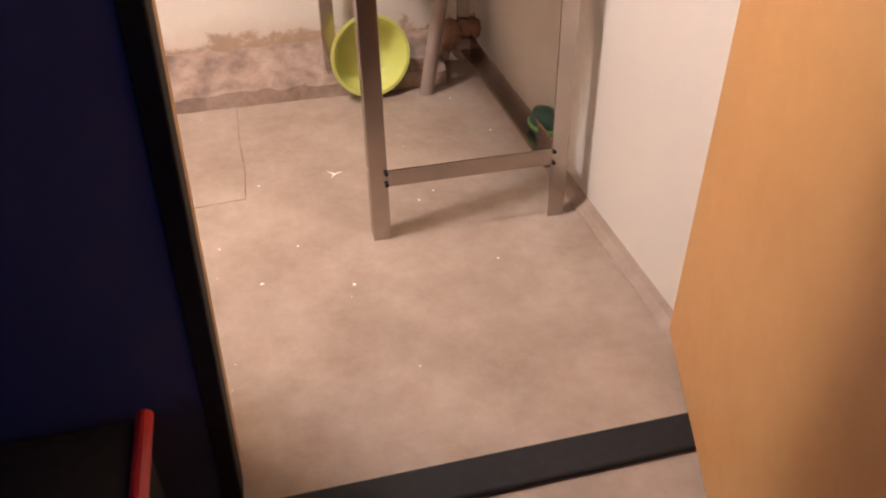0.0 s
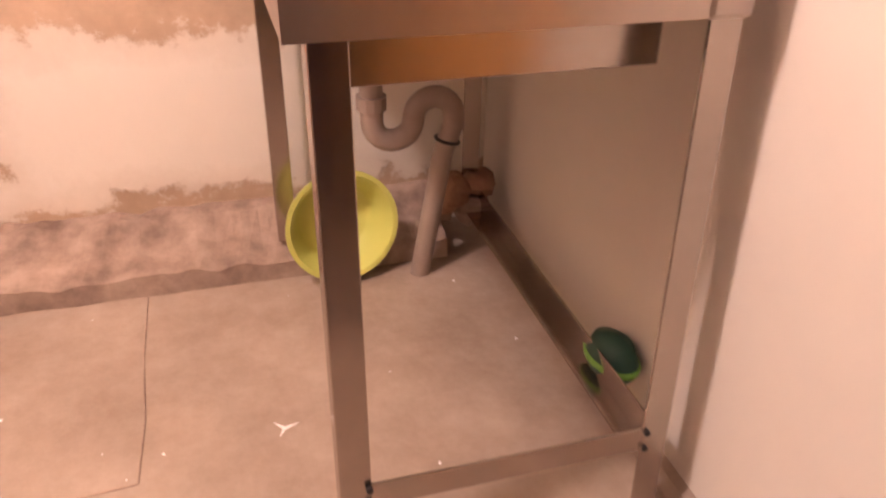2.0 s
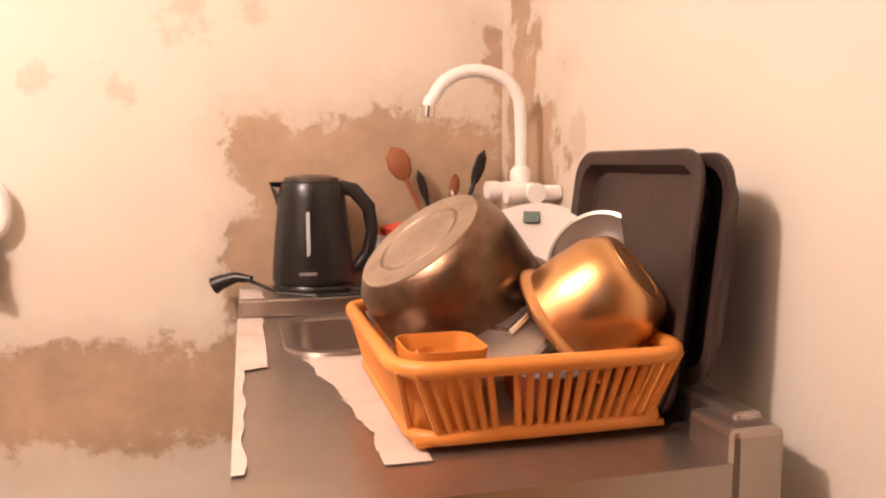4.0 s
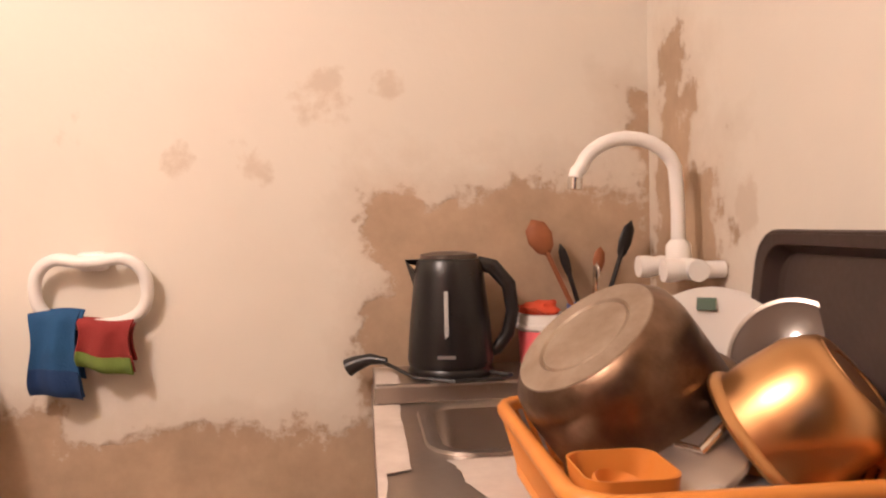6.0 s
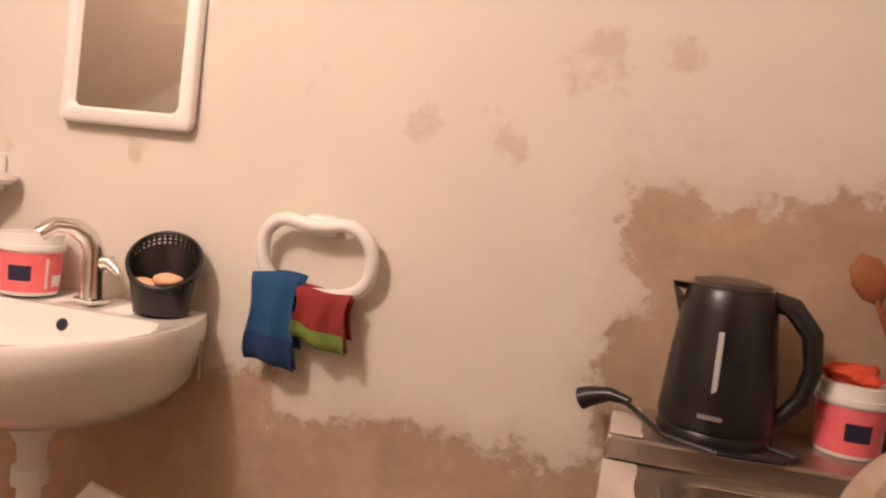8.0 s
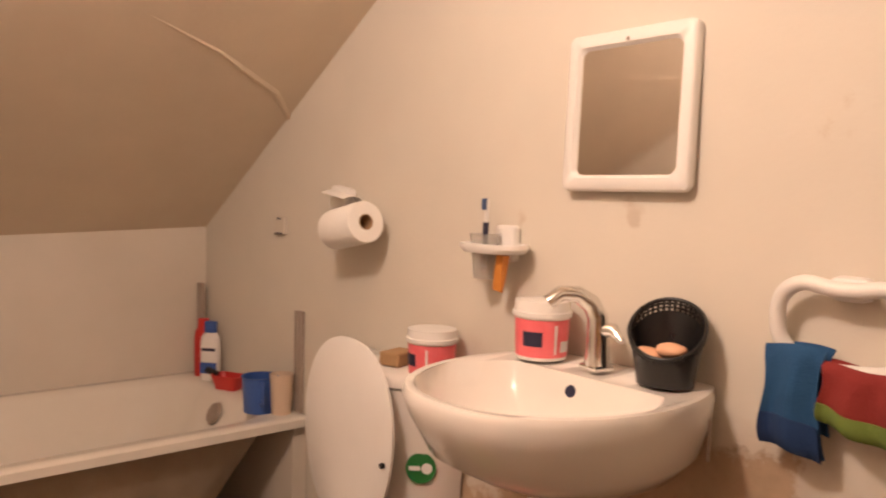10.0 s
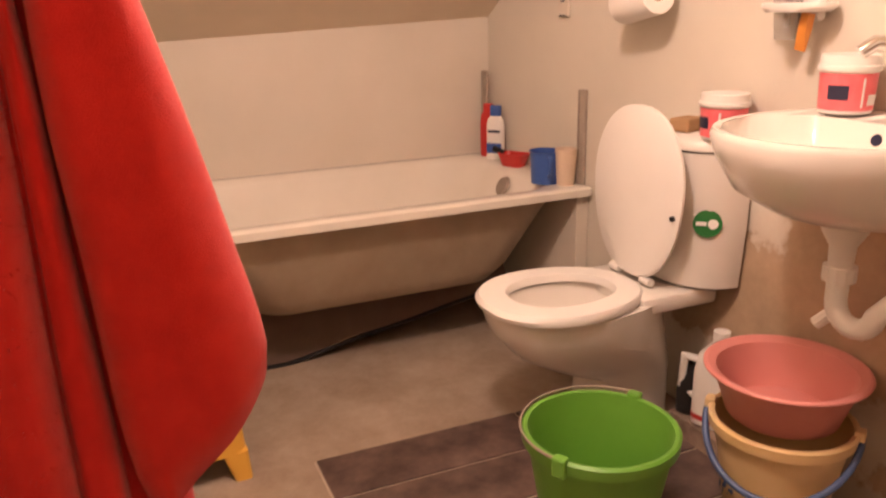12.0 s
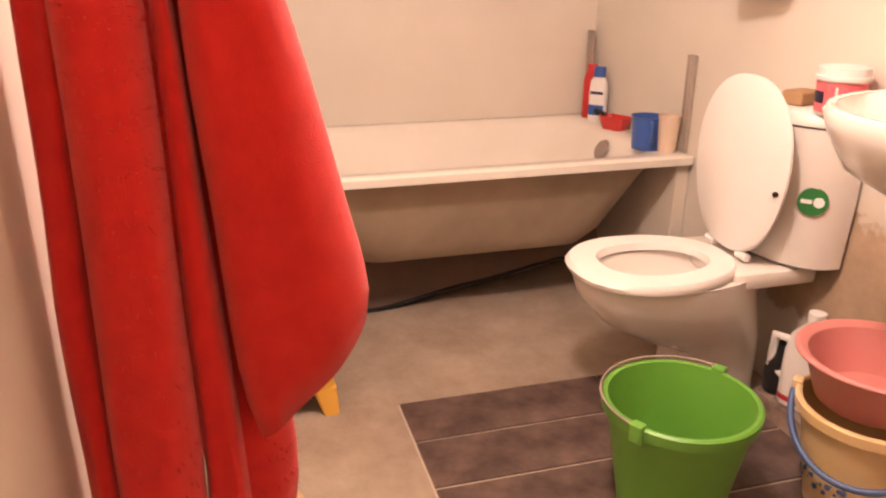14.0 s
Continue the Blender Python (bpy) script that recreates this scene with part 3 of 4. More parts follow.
for k, (y0, h, off) in enumerate(((0.245, 0.305, 0.0), (0.222, 0.262, 0.026))):
    tr = thing("baking_tray", "dark non-stick baking tray leaning on the wall", "baking tray", (0.514 + off, y0, ZT + 0.006 + h / 2 + (0.034 if off else -0.004)), (0, 97 if not off else 96, 0), "baking trays")
    rings = [[(x * s - 0, y * s2, z) for x, y in rrect(h, 0.33, 0.04)] for s, s2, z in ((0.84, 0.86, 0.0), (0.9, 0.91, 0.022), (0.985, 0.985, 0.024), (1.0, 1.0, 0.021), (1.0, 1.0, 0.018), (0.91, 0.92, 0.018), (0.85, 0.87, -0.004))]
    part("tray_body", loft([[(a, b2, -c) for a, b2, c in r] for r in rings]), dark_metal, tr, smooth=40)
    part("rim", tube([(x, y, -0.0215) for x, y in rrect(h, 0.33, 0.04)], 0.0035, 6, closed=True), dark_metal, tr, "rolled rim", smooth=60)

ket = thing("electric_kettle", "black plastic electric kettle on its base", "kettle", (0.155, 0.935, ZT + LEDGE + 0.001), (0, 0, -8))
part("power_base", lathe([(0, 0), (0.082, 0), (0.084, 0.008), (0.078, 0.018), (0, 0.018)], 40), black_plastic, ket, smooth=50)
part("body", lathe([(0, 0.019), (0.082, 0.019), (0.084, 0.03), (0.078, 0.10), (0.068, 0.19), (0.064, 0.215), (0.060, 0.222), (0, 0.222)], 44), black_plastic, ket, smooth=45)
part("lid", lathe([(0.056, 0.223), (0.055, 0.231), (0.03, 0.236), (0, 0.237)], 40), mat("grey lid", (0.06, 0.045, 0.035), None, 0.3), ket, "dark grey lid", smooth=50)
part("spout", loft([[(-0.06, -0.025, 0.19), (-0.06, 0.025, 0.19), (-0.07, 0, 0.17)], [(-0.085, -0.008, 0.222), (-0.085, 0.008, 0.222), (-0.083, 0, 0.214)], [(-0.05, -0.02, 0.222), (-0.05, 0.02, 0.222), (-0.06, 0, 0.21)]]), black_plastic, ket)
part("handle", tube([(0.055, 0, 0.212), (0.085, 0, 0.205), (0.115, 0, 0.17), (0.122, 0, 0.12), (0.112, 0, 0.075), (0.09, 0, 0.045), (0.076, 0, 0.04)], 0.013, 12, rs=[0.015, 0.016, 0.015, 0.013, 0.013, 0.012, 0.012]), black_plastic, ket, smooth=60)
part("water_gauge", box(-0.008, 0.0, -0.0795, -0.074, 0.075, 0.165, 0.001), mat("grey gauge", (0.5, 0.5, 0.48), None, 0.2), ket, "pale water gauge strip")
part("badge", box(-0.022, 0.012, -0.0855, -0.078, 0.040, 0.046), mat("silver badge", (0.5, 0.5, 0.5), None, 0.3, 0.8), ket)

cord = thing("power_plug", "black mains plug and cord over the sink edge", "plug", (0, 0.0, LEDGE - 0.002))
part("cord", tube([(0.21, 0.90, ZT + 0.01), (0.26, 0.86, ZT + 0.008), (0.24, 0.83, ZT + 0.008), (0.15, 0.82, ZT + 0.008), (0.08, 0.86, ZT + 0.01), (0.04, 0.93, ZT + 0.02), (0.01, 0.96, ZT + 0.03)], 0.004, 8), black_plastic, cord)
part("plug_body", tube([(0.03, 0.95, ZT + 0.027), (0.0, 0.965, ZT + 0.03), (-0.03, 0.975, ZT + 0.02), (-0.045, 0.98, ZT + 0.012)], 0.012, 10, rs=[0.007, 0.011, 0.016, 0.019]), black_plastic, cord, smooth=50)


def jar(place, r, h, turn, label):
    ob = thing("food_tub", label, "tub", place, (0, 0, turn), "pink labelled tubs")
    part("tub_body", lathe([(0, 0), (r * 0.9, 0), (r * 0.94, 0.004), (r, h * 0.74), (r, h * 0.76), (0, h * 0.76)], 40), white_plastic, ob, smooth=45)
    part("wrapper", lathe([(r * 0.955, h * 0.06), (r * 1.008, h * 0.70)], 40), label_pink, ob, "pink and white printed label")
    part("lid", lathe([(r * 0.9, h * 0.74), (r * 1.10, h * 0.74), (r * 1.10, h * 0.82), (r * 1.04, h * 0.83), (r * 1.02, h), (r * 0.9, h * 1.01), (0, h * 0.98)], 40), white_plastic, ob, "white lid", smooth=40)
    m = Matrix.Rotation(radians(-110), 4, "Z")
    part("print", lathe([(r * 0.985, h * 0.25), (r * 1.014, h * 0.5)], 6, arc=0.12, m=m), ink, ob, "dark unreadable print")
    m = Matrix.Rotation(radians(-40), 4, "Z")
    part("print", lathe([(r * 0.978, h * 0.12), (r * 1.014, h * 0.62)], 2, arc=0.015, m=m), label_white, ob)
    part("print", lathe([(r * 0.985, h * 0.15), (r * 1.012, h * 0.34)], 4, arc=0.08, m=Matrix.Rotation(radians(-25), 4, "Z")), label_white, ob)
    return ob


j = jar((0.345, 0.965, ZT + LEDGE + 0.001), 0.048, 0.105, 0, "white tub with pink label and red cloth on top")
bm = bmesh.new()
bmesh.ops.create_icosphere(bm, subdivisions=3, radius=0.04)
for v in bm.verts:
    v.co = Vector((v.co.x, v.co.y, v.co.z * 0.4)) * (1 + 0.5 * noise.noise(v.co * 40))
ob = tagged(part("scouring_cloth", bm, mat("orange red cloth", (0.62, 0.08, 0.03), None, 0.9, fine=300, bump=0.8), smooth=60), "crumpled orange-red cloth on a tub lid", "cloth")
ob.location = (0.345, 0.965, ZT + 0.153)

cup = thing("utensil_holder", "blue plastic utensil holder with cooking utensils", "holder", (0.45, 0.975, ZT + LEDGE + 0.001))
part("cup_body", lathe([(0, 0), (0.042, 0), (0.05, 0.12), (0.047, 0.12), (0.04, 0.006), (0, 0.006)], 32), blue_plastic, cup, smooth=50)


def utensil(name, label, foot, tip, material, bowl=(0.02, 0.035)):
    ob = thing(name, label, "utensil")
    f, q = Vector(foot), Vector(tip)
    part("stem", tube([f, f.lerp(q, 0.6), q], 0.005, 8), material, ob)
    m = Matrix.Translation(q) @ (q - f).to_track_quat("Z", "Y").to_matrix().to_4x4()
    part("head", lathe([(0, -bowl[1]), (bowl[0] * 0.7, -bowl[1] * 0.6), (bowl[0], 0), (bowl[0] * 0.8, bowl[1] * 0.6), (0, bowl[1])], 20, sx=0.35, m=m), material, ob, smooth=60)


z0 = ZT + LEDGE + 0.008
utensil("wooden_spoon", "dark reddish wooden cooking spoon in a holder", (0.46, 0.97, z0), (0.345, 0.97, z0 + 0.25), wood, (0.027, 0.042))
utensil("wooden_spatula", "small wooden spatula in a utensil holder", (0.44, 0.985, z0), (0.47, 0.985, z0 + 0.20), wood, (0.013, 0.03))
utensil("black_spatula", "black plastic spatula in a utensil holder", (0.44, 0.97, z0), (0.525, 0.98, z0 + 0.24), black_plastic, (0.015, 0.045))
utensil("black_knife", "black handled knife in a utensil holder", (0.46, 0.985, z0), (0.40, 0.985, z0 + 0.20), black_plastic, (0.01, 0.04))
utensil("steel_fork", "steel fork in a utensil holder", (0.45, 0.965, z0), (0.455, 0.955, z0 + 0.17), chrome, (0.011, 0.03))

# white residue on the drainer and white edge strip
def film_edge(u, v):
    y = 0.05 + 0.44 * v
    left = 0.148 - 0.05 * v ** 2 + 0.007 * noise.noise((v * 7, 0, 4)) + 0.006 * noise.noise((v * 31, 0, 7))
    return Vector((left + u * (0.195 - left), y, ZT + 0.0025 + 0.0008 * noise.noise((u * 3, v * 9, 2))))


tagged(part("plastic_film", sheet(film_edge, 6, 50, thick=0.0006), film_mat, smooth=60), "torn white protective film on the drainer", "film")
bm = sheet(lambda u, v: Vector((0.001 + u * ((0.046 if v > 0.5 else 0.012) + 0.006 * noise.noise((v * 12, 0, 0))), 0.06 + v * 0.77, ZT + 0.003)), 2, 60, thick=0.0006)
tagged(part("edge_film", bm, film_mat), "white film strip along the sink edge", "film")
bm = sheet(lambda u, v: Vector((0.006 + u * (0.045 + 0.008 * noise.noise((v * 7, 0, 3))), 0.845 + v * 0.17, ZT + LEDGE + 0.002)), 2, 16, thick=0.0006)
tagged(part("edge_film", bm, film_mat), "white film strip on the sink ledge", "film")

# white wall tap
tap = thing("kitchen_tap", "white plastic wall mixer tap with swan neck", "tap", (0.545, 0.76, 1.10))
part("body", tube([(0, -0.085, 0), (0, 0.085, 0)], 0.019, 16), white_plastic, tap, smooth=50)
for s in (-1, 1):
    part("union", tube([(0.0, s * 0.065, 0), (0.052, s * 0.065, 0)], 0.015, 12), white_plastic, tap, smooth=50)
    part("knob", tube([(-0.005, s * 0.06, 0), (-0.035, s * 0.06, 0.0), (-0.052, s * 0.06, 0)], 0.02, 12, rs=[0.014, 0.021, 0.02]), white_plastic, tap, smooth=40)
neck = [(0, 0, 0), (0, 0, 0.10), (-0.002, 0, 0.15)] + [(-0.090 + 0.088 * math.cos(radians(a)), 0, 0.16 + 0.070 * math.sin(radians(a))) for a in range(15, 166, 15)] + [(-0.182, 0, 0.172), (-0.184, 0, 0.162)]
part("neck", tube(neck, 0.0125, 14), white_plastic, tap, smooth=60)
part("collar", lathe([(0.0, 0.015), (0.022, 0.015), (0.022, 0.04), (0.014, 0.05), (0, 0.05)], 20), white_plastic, tap, smooth=40)
part("aerator", tube([(-0.184, 0, 0.163), (-0.186, 0, 0.142)], 0.0125, 14), chrome, tap, "chrome aerator", smooth=60)

# ---- towel ring ----
ring = thing("towel_ring", "white plastic oval towel ring on the wall", "towel ring", (-0.537, N - 0.035, 1.074))
part("hoop", tube([(0.105 * math.copysign(abs(math.cos(a)) ** 0.75, math.cos(a)), -0.012 * math.sin(a), 0.070 * math.copysign(abs(math.sin(a)) ** 0.8, math.sin(a)) + (-0.016 * math.exp(-(math.cos(a) / 0.35) ** 2) if math.sin(a) > 0 else 0)) for a in [math.tau * i / 48 for i in range(48)]], 0.0125, 12, closed=True), white_plastic, ring, smooth=60)
part("mount", box(-0.03, 0.03, -0.004, 0.034, 0.036, 0.074, 0.012), white_plastic, ring, smooth=40)


def cloth(name, label, x0, x1, z0, z1, material, folds, band=None):
    ob = thing(name, label, "cloth", (0, N - 0.052, 0))

    def f(u, v, a=z0, b=z1):
        z = b + (a - b) * v
        x = x0 + (x1 - x0) * u + 0.006 * math.sin(v * 5 + u * 3) - 0.01 * v * (u - 0.5)
        return Vector((x, -0.012 * (1 - (2 * v - 1) ** 6) + 0.007 * math.sin(u * folds * math.tau) * (0.3 + v), z + 0.004 * math.sin(u * 4 + x0 * 30) - 0.016 * u * v))

    part("drape", sheet(f, 26, 26, thick=0.004), material, ob, smooth=60)
    if band:
        part("hem_band", sheet(lambda u, v: f(u, 0.68 + 0.32 * v) + Vector((0, -0.004, -0.002)), 26, 8, thick=0.003), band[0], ob, band[1], smooth=60)
    part("back_drape", sheet(lambda u, v: f(u, v * 0.8) + Vector((0, 0.028, 0)), 20, 16, thick=0.004), material, ob, smooth=60)


cloth("blue_cloth", "dark blue knitted cloth hung over the towel ring", -0.650, -0.556, 0.882, 1.036, blue_cloth, 1.3, (navy_cloth, "navy hem band"))
cloth("maroon_cloth", "maroon cloth with lime green hem on the towel ring", -0.562, -0.456, 0.93, 1.018, maroon_cloth, 1.6, (green_cloth, "lime green hem band"))

# ---- mirror ----
mir = thing("wall_mirror", "small rectangular mirror in a white plastic frame", "mirror", (-0.961, N - 0.006, 1.423), (88, 0, 0))
MW, MH = 0.29, 0.306
fr = [[(x, y, z) for x, y in rrect(MW + w, MH + w, 0.018)] for w, z in ((0, 0.001), (0, 0.016), (-0.012, 0.022), (-0.05, 0.022), (-0.062, 0.012))]
part("frame", loft(fr, cap1=False), white_plastic, mir, smooth=50)
part("glass", box(-(MW - 0.06) / 2, (MW - 0.06) / 2, -(MH - 0.06) / 2, (MH - 0.06) / 2, 0.008, 0.012), mirror_mat, mir, "reflecting mirror glass")
part("screw", lathe([(0, 0.024), (0.004, 0.023), (0.004, 0.02)], 12, m=Matrix.Translation((0, MH / 2 - 0.02, 0))), pipe_grey, mir)

# ---- wash basin ----
ZB = 0.935
bas = thing("wash_basin", "white ceramic wall-hung wash basin", "basin", (-0.952, 0, ZB))


def basin_ring(w, front, z, back=N - 0.002, n=48):
    out = []
    for i in range(n):
        a = math.tau * i / n
        x, y = math.cos(a), math.sin(a)
        px = w / 2 * math.copysign(abs(x) ** 0.9, x)
        yc = back - (back - front) * 0.40
        py = yc + (back - yc) * min(1.0, 1.6 * y) if y > 0 else yc + (yc - front) * y
        out.append((px, py, z))
    return out


FY = 0.555
outer = [basin_ring(0.20, 0.80, -0.178), basin_ring(0.34, 0.69, -0.160), basin_ring(0.43, 0.61, -0.115), basin_ring(0.475, 0.57, -0.05), basin_ring(0.485, FY, -0.012), basin_ring(0.475, FY + 0.006, 0.0), basin_ring(0.45, FY + 0.02, 0.0)]
inner = [basin_ring(0.43, FY + 0.03, -0.005, N - 0.13), basin_ring(0.40, FY + 0.045, -0.045, N - 0.14), basin_ring(0.30, FY + 0.10, -0.10, N - 0.17), basin_ring(0.08, FY + 0.18, -0.13, N - 0.24)]
part("bowl", loft(outer + inner), ceramic, bas, smooth=60)
part("overflow", lathe([(0, 0.003), (0.011, 0.003), (0.012, 0.0)], 20, m=Matrix.Translation((-0.02, N - 0.137, -0.035)) @ Matrix.Rotation(radians(75), 4, "X")), ink, bas, "dark overflow hole")
part("label_mark", box(0.2425, 0.2435, N - 0.11, N - 0.10, -0.10, -0.03), pipe_grey, bas)
bt = thing("basin_tap", "chrome single lever basin mixer tap", "tap", (-0.955, N - 0.085, ZB + 0.001), (0, 0, -12))
part("foot", box(-0.024, 0.024, -0.024, 0.024, 0, 0.012, 0.004), chrome, bt)
part("column", tube([(0, 0, 0.01), (0, 0, 0.06), (0, -0.003, 0.10), (-0.006, -0.014, 0.125), (-0.014, -0.040, 0.142), (-0.024, -0.070, 0.144), (-0.034, -0.092, 0.126)], 0.02, 14, rs=[0.024, 0.021, 0.019, 0.018, 0.016, 0.015, 0.014]), chrome, bt, smooth=60)
part("lever", tube([(0, 0, 0.075), (0.03, 0.01, 0.08), (0.055, 0.01, 0.062)], 0.012, 10, rs=[0.016, 0.013, 0.006]), chrome, bt, smooth=60)
jar((-1.095, N - 0.085, ZB + 0.002), 0.054, 0.115, 20, "white tub with pink label on the basin edge")
jar((-1.435, N - 0.085, 0.835), 0.056, 0.11, -15, "white tub with pink label on the toilet cistern")

bk = thing("soap_basket", "black perforated plastic basket with sloped rim", "basket", (-0.815, N - 0.075, ZB + 0.002), (0, 0, 10))


def basket_at(a, v, r=0.062):
    top = 0.052 + 0.09 * (0.5 + 0.5 * math.sin(a - 0.2))
    return Vector((r * (0.8 + 0.25 * v) * math.cos(a), r * (0.8 + 0.25 * v) * 0.85 * math.sin(a), top * v))


part("floor", lathe([(0, 0.002), (0.05, 0.002), (0.05, 0.0), (0, 0)], 32, sy=0.85), black_plastic, bk)
part("lower_wall", sheet(lambda u, v: basket_at(u * math.tau, v * 0.86), 48, 6, thick=0.002), black_plastic, bk, smooth=60)
bm = bmesh.new()
for i in range(40):
    a = math.tau * i / 40
    tube([basket_at(a, 0.85), basket_at(a, 0.92), basket_at(a, 1.0)], 0.0034, 5, bm)
for v in (0.9, 0.95):
    tube([basket_at(math.tau * i / 48, v) for i in range(48)], 0.002, 5, bm, closed=True)
part("lattice", bm, black_plastic, bk)
part("rim", tube([basket_at(math.tau * i / 48, 1.0) for i in range(48)], 0.004, 8, closed=True), black_plastic, bk, smooth=60)
for k, (x, y, z) in enumerate(((-0.025, -0.02, 0.052), (0.018, -0.012, 0.066))):
    bm = bmesh.new()
    bmesh.ops.create_icosphere(bm, subdivisions=3, radius=0.022)
    for v in bm.verts:
        v.co = Vector((v.co.x * 1.3, v.co.y, v.co.z * 0.6)) * (1 + 0.25 * noise.noise(v.co * 40 + Vector((k, 0, 0))))
    s = tagged(part("soap_bar", bm, soap_mat, smooth=60), "used peach coloured soap bar in a basket", "soap", "soap bars")
    s.location = (-0.815 + x, N - 0.075 + y, ZB + z)

wt = thing("basin_drain", "white plastic drain trap under the basin", "pipe", (-0.955, 0.83, 0.045))
part("funnel", lathe([(0.045, 0.725), (0.042, 0.69), (0.025, 0.66), (0.022, 0.60)], 24), white_plastic, wt, smooth=50)
part("pipe", tube([(0, 0, 0.61), (0, 0, 0.56)] + arc((0.045, 0, 0.55), 0.045, 180, 350, 9, (1, 0, 0), (0, 0, 1)) + [(0.11, 0.02, 0.585), (0.16, 0.05, 0.55), (0.20, 0.10, 0.40), (0.22, 0.19, 0.25)], 0.021, 14), white_plastic, wt, smooth=60)
part("nut", lathe([(0.0, 0.59), (0.032, 0.59), (0.032, 0.62), (0, 0.62)], 12), white_plastic, wt)
part("plug_stub", tube([(-0.005, 0, 0.52), (-0.03, -0.01, 0.49)], 0.014, 10), white_plastic, wt)

# ---- toothbrush shelf, paper roll, switch ----
ds = thing("toothbrush_holder", "white wall holder with toothbrush and clear cup", "holder", (-1.27, N - 0.055, 1.143))
part("tray", loft([[(x, y, z) for x, y in rrect(w, 0.10 * w / 0.17, 0.045)] for w, z in ((0.15, -0.01), (0.17, 0.0), (0.168, 0.01), (0.15, 0.01), (0.145, 0.004))]), white_plastic, ds, smooth=50)
part("bracket", box(-0.03, 0.03, 0.03, 0.054, -0.03, 0.05, 0.008), white_plastic, ds)
part("cup", lathe([(0.022, -0.07), (0.033, 0.03), (0.031, 0.03), (0.02, -0.068)], 24, m=Matrix.Translation((-0.03, 0, 0))), clear, ds, "clear plastic cup", smooth=50)
tb = thing("toothbrush", "blue and white toothbrush standing in the holder", "toothbrush", (-1.295, N - 0.06, 1.10), (4, 6, 0))
part("stem", tube([(0, 0, 0), (0, 0, 0.07), (0.002, 0, 0.15)], 0.005, 8), white_plastic, tb)
part("grip", tube([(0, 0, 0.045), (0, 0, 0.10)], 0.0065, 8), ink, tb, "dark blue rubber grip")
part("bristles", box(-0.004, 0.004, -0.012, -0.002, 0.128, 0.152), blue_grey, tb)
tp = thing("toothpaste", "orange toothpaste tube hanging in the holder", "toothpaste", (-1.235, N - 0.06, 1.135), (0, 10, 0))
part("tube_body", loft([[(x, y, z) for x, y in ((-w, -d), (w, -d), (w, d), (-w, d))] for w, d, z in ((0.010, 0.010, -0.005), (0.011, 0.009, -0.04), (0.014, 0.002, -0.085))]), orange_plastic, tp)

hol = thing("paper_holder", "white toilet roll holder on the wall", "paper holder", (-1.86, N - 0.062, 1.195), (0, 8, 0))
part("cover", lathe([(0.058, -0.075), (0.06, -0.07), (0.06, 0.035), (0.058, 0.04)], 20, arc=0.42, m=Matrix.Rotation(radians(90), 4, "Y") @ Matrix.Rotation(radians(60), 4, "Z")), white_plastic, hol, smooth=50)
part("mount", box(-0.11, -0.02, 0.02, 0.058, -0.01, 0.07, 0.012), white_plastic, hol)
rl = thing("toilet_roll", "toilet paper roll with brown cardboard core", "toilet roll", (-1.765, N - 0.088, 1.172), (0, 80, -3))
part("paper", lathe([(0.021, -0.10), (0.054, -0.10), (0.055, -0.095), (0.055, 0.055), (0.053, 0.06), (0.021, 0.06), (0.021, -0.10)], 40), paper, rl, smooth=50)
part("core", lathe([(0.0205, -0.10), (0.0205, 0.0605), (0.019, 0.0605), (0.019, -0.10)], 32), tan, rl, "brown cardboard core", smooth=50)
sw = thing("wall_switch", "small cream wall socket with worn edges", "switch", (-2.31, N, 1.148))
part("plate", box(-0.035, 0.035, -0.012, 0, -0.03, 0.03, 0.004), paint, sw)
part("slot", box(-0.01, 0.01, -0.0135, -0.011, 0.018, 0.024), ink, sw)
part("slot", box(-0.02, 0.02, -0.0135, -0.011, -0.028, -0.024), ink, sw)

# ---- bath tub ----
TF, TY0, ZR = -2.10, -0.38, 0.565
tub = thing("bathtub", "old white enamel bathtub without side panel", "bathtub")
tcx, tcy = (W + TF) / 2, (TY0 + N) / 2
TWX, TWY = TF - W - 0.006, N - TY0 - 0.006


def tub_ring(w, l, z, r, dx=0.0, dy=0.0):
    return [(tcx + x + dx, tcy + y + dy, z) for x, y in rrect(w, l, r, 8)]


part("shell", loft([tub_ring(TWX, TWY, ZR - 0.028, 0.012), tub_ring(TWX, TWY, ZR - 0.004, 0.012), tub_ring(TWX - 0.01, TWY - 0.01, ZR, 0.012), tub_ring(TWX - 0.13, TWY - 0.17, ZR, 0.13), tub_ring(TWX - 0.16, TWY - 0.21, ZR - 0.02, 0.13), tub_ring(TWX - 0.26, TWY - 0.48, ZR - 0.26, 0.14), tub_ring(TWX - 0.38, TWY - 0.62, ZR - 0.31, 0.1)], cap0=False), enamel, tub, smooth=50)
part("underside", loft([tub_ring(TWX - 0.10, TWY - 0.10, ZR - 0.02, 0.12), tub_ring(TWX - 0.13, TWY - 0.18, ZR - 0.06, 0.13), tub_ring(TWX - 0.20, TWY - 0.44, ZR - 0.27, 0.15), tub_ring(TWX - 0.28, TWY - 0.56, ZR - 0.325, 0.12)], cap0=False), under_enamel, tub, "tan unglazed tub underside, darkened for shade", smooth=50)
part("overflow_plate", lathe([(0, 0.010), (0.034, 0.009), (0.040, 0.0)], 28, m=Matrix.Translation((-2.50, N - 0.140, ZR - 0.06)) @ Matrix.Rotation(radians(62), 4, "X")), pipe_grey, tub, "dull metal overflow plate", smooth=50)
for x in (W + 0.2, TF - 0.52):
    for y in (TY0 + 0.5, N - 0.45):
        part("foot", box(x - 0.03, x + 0.03, y - 0.02, y + 0.02, 0, ZR - 0.318, 0.004), black_paint, tub)
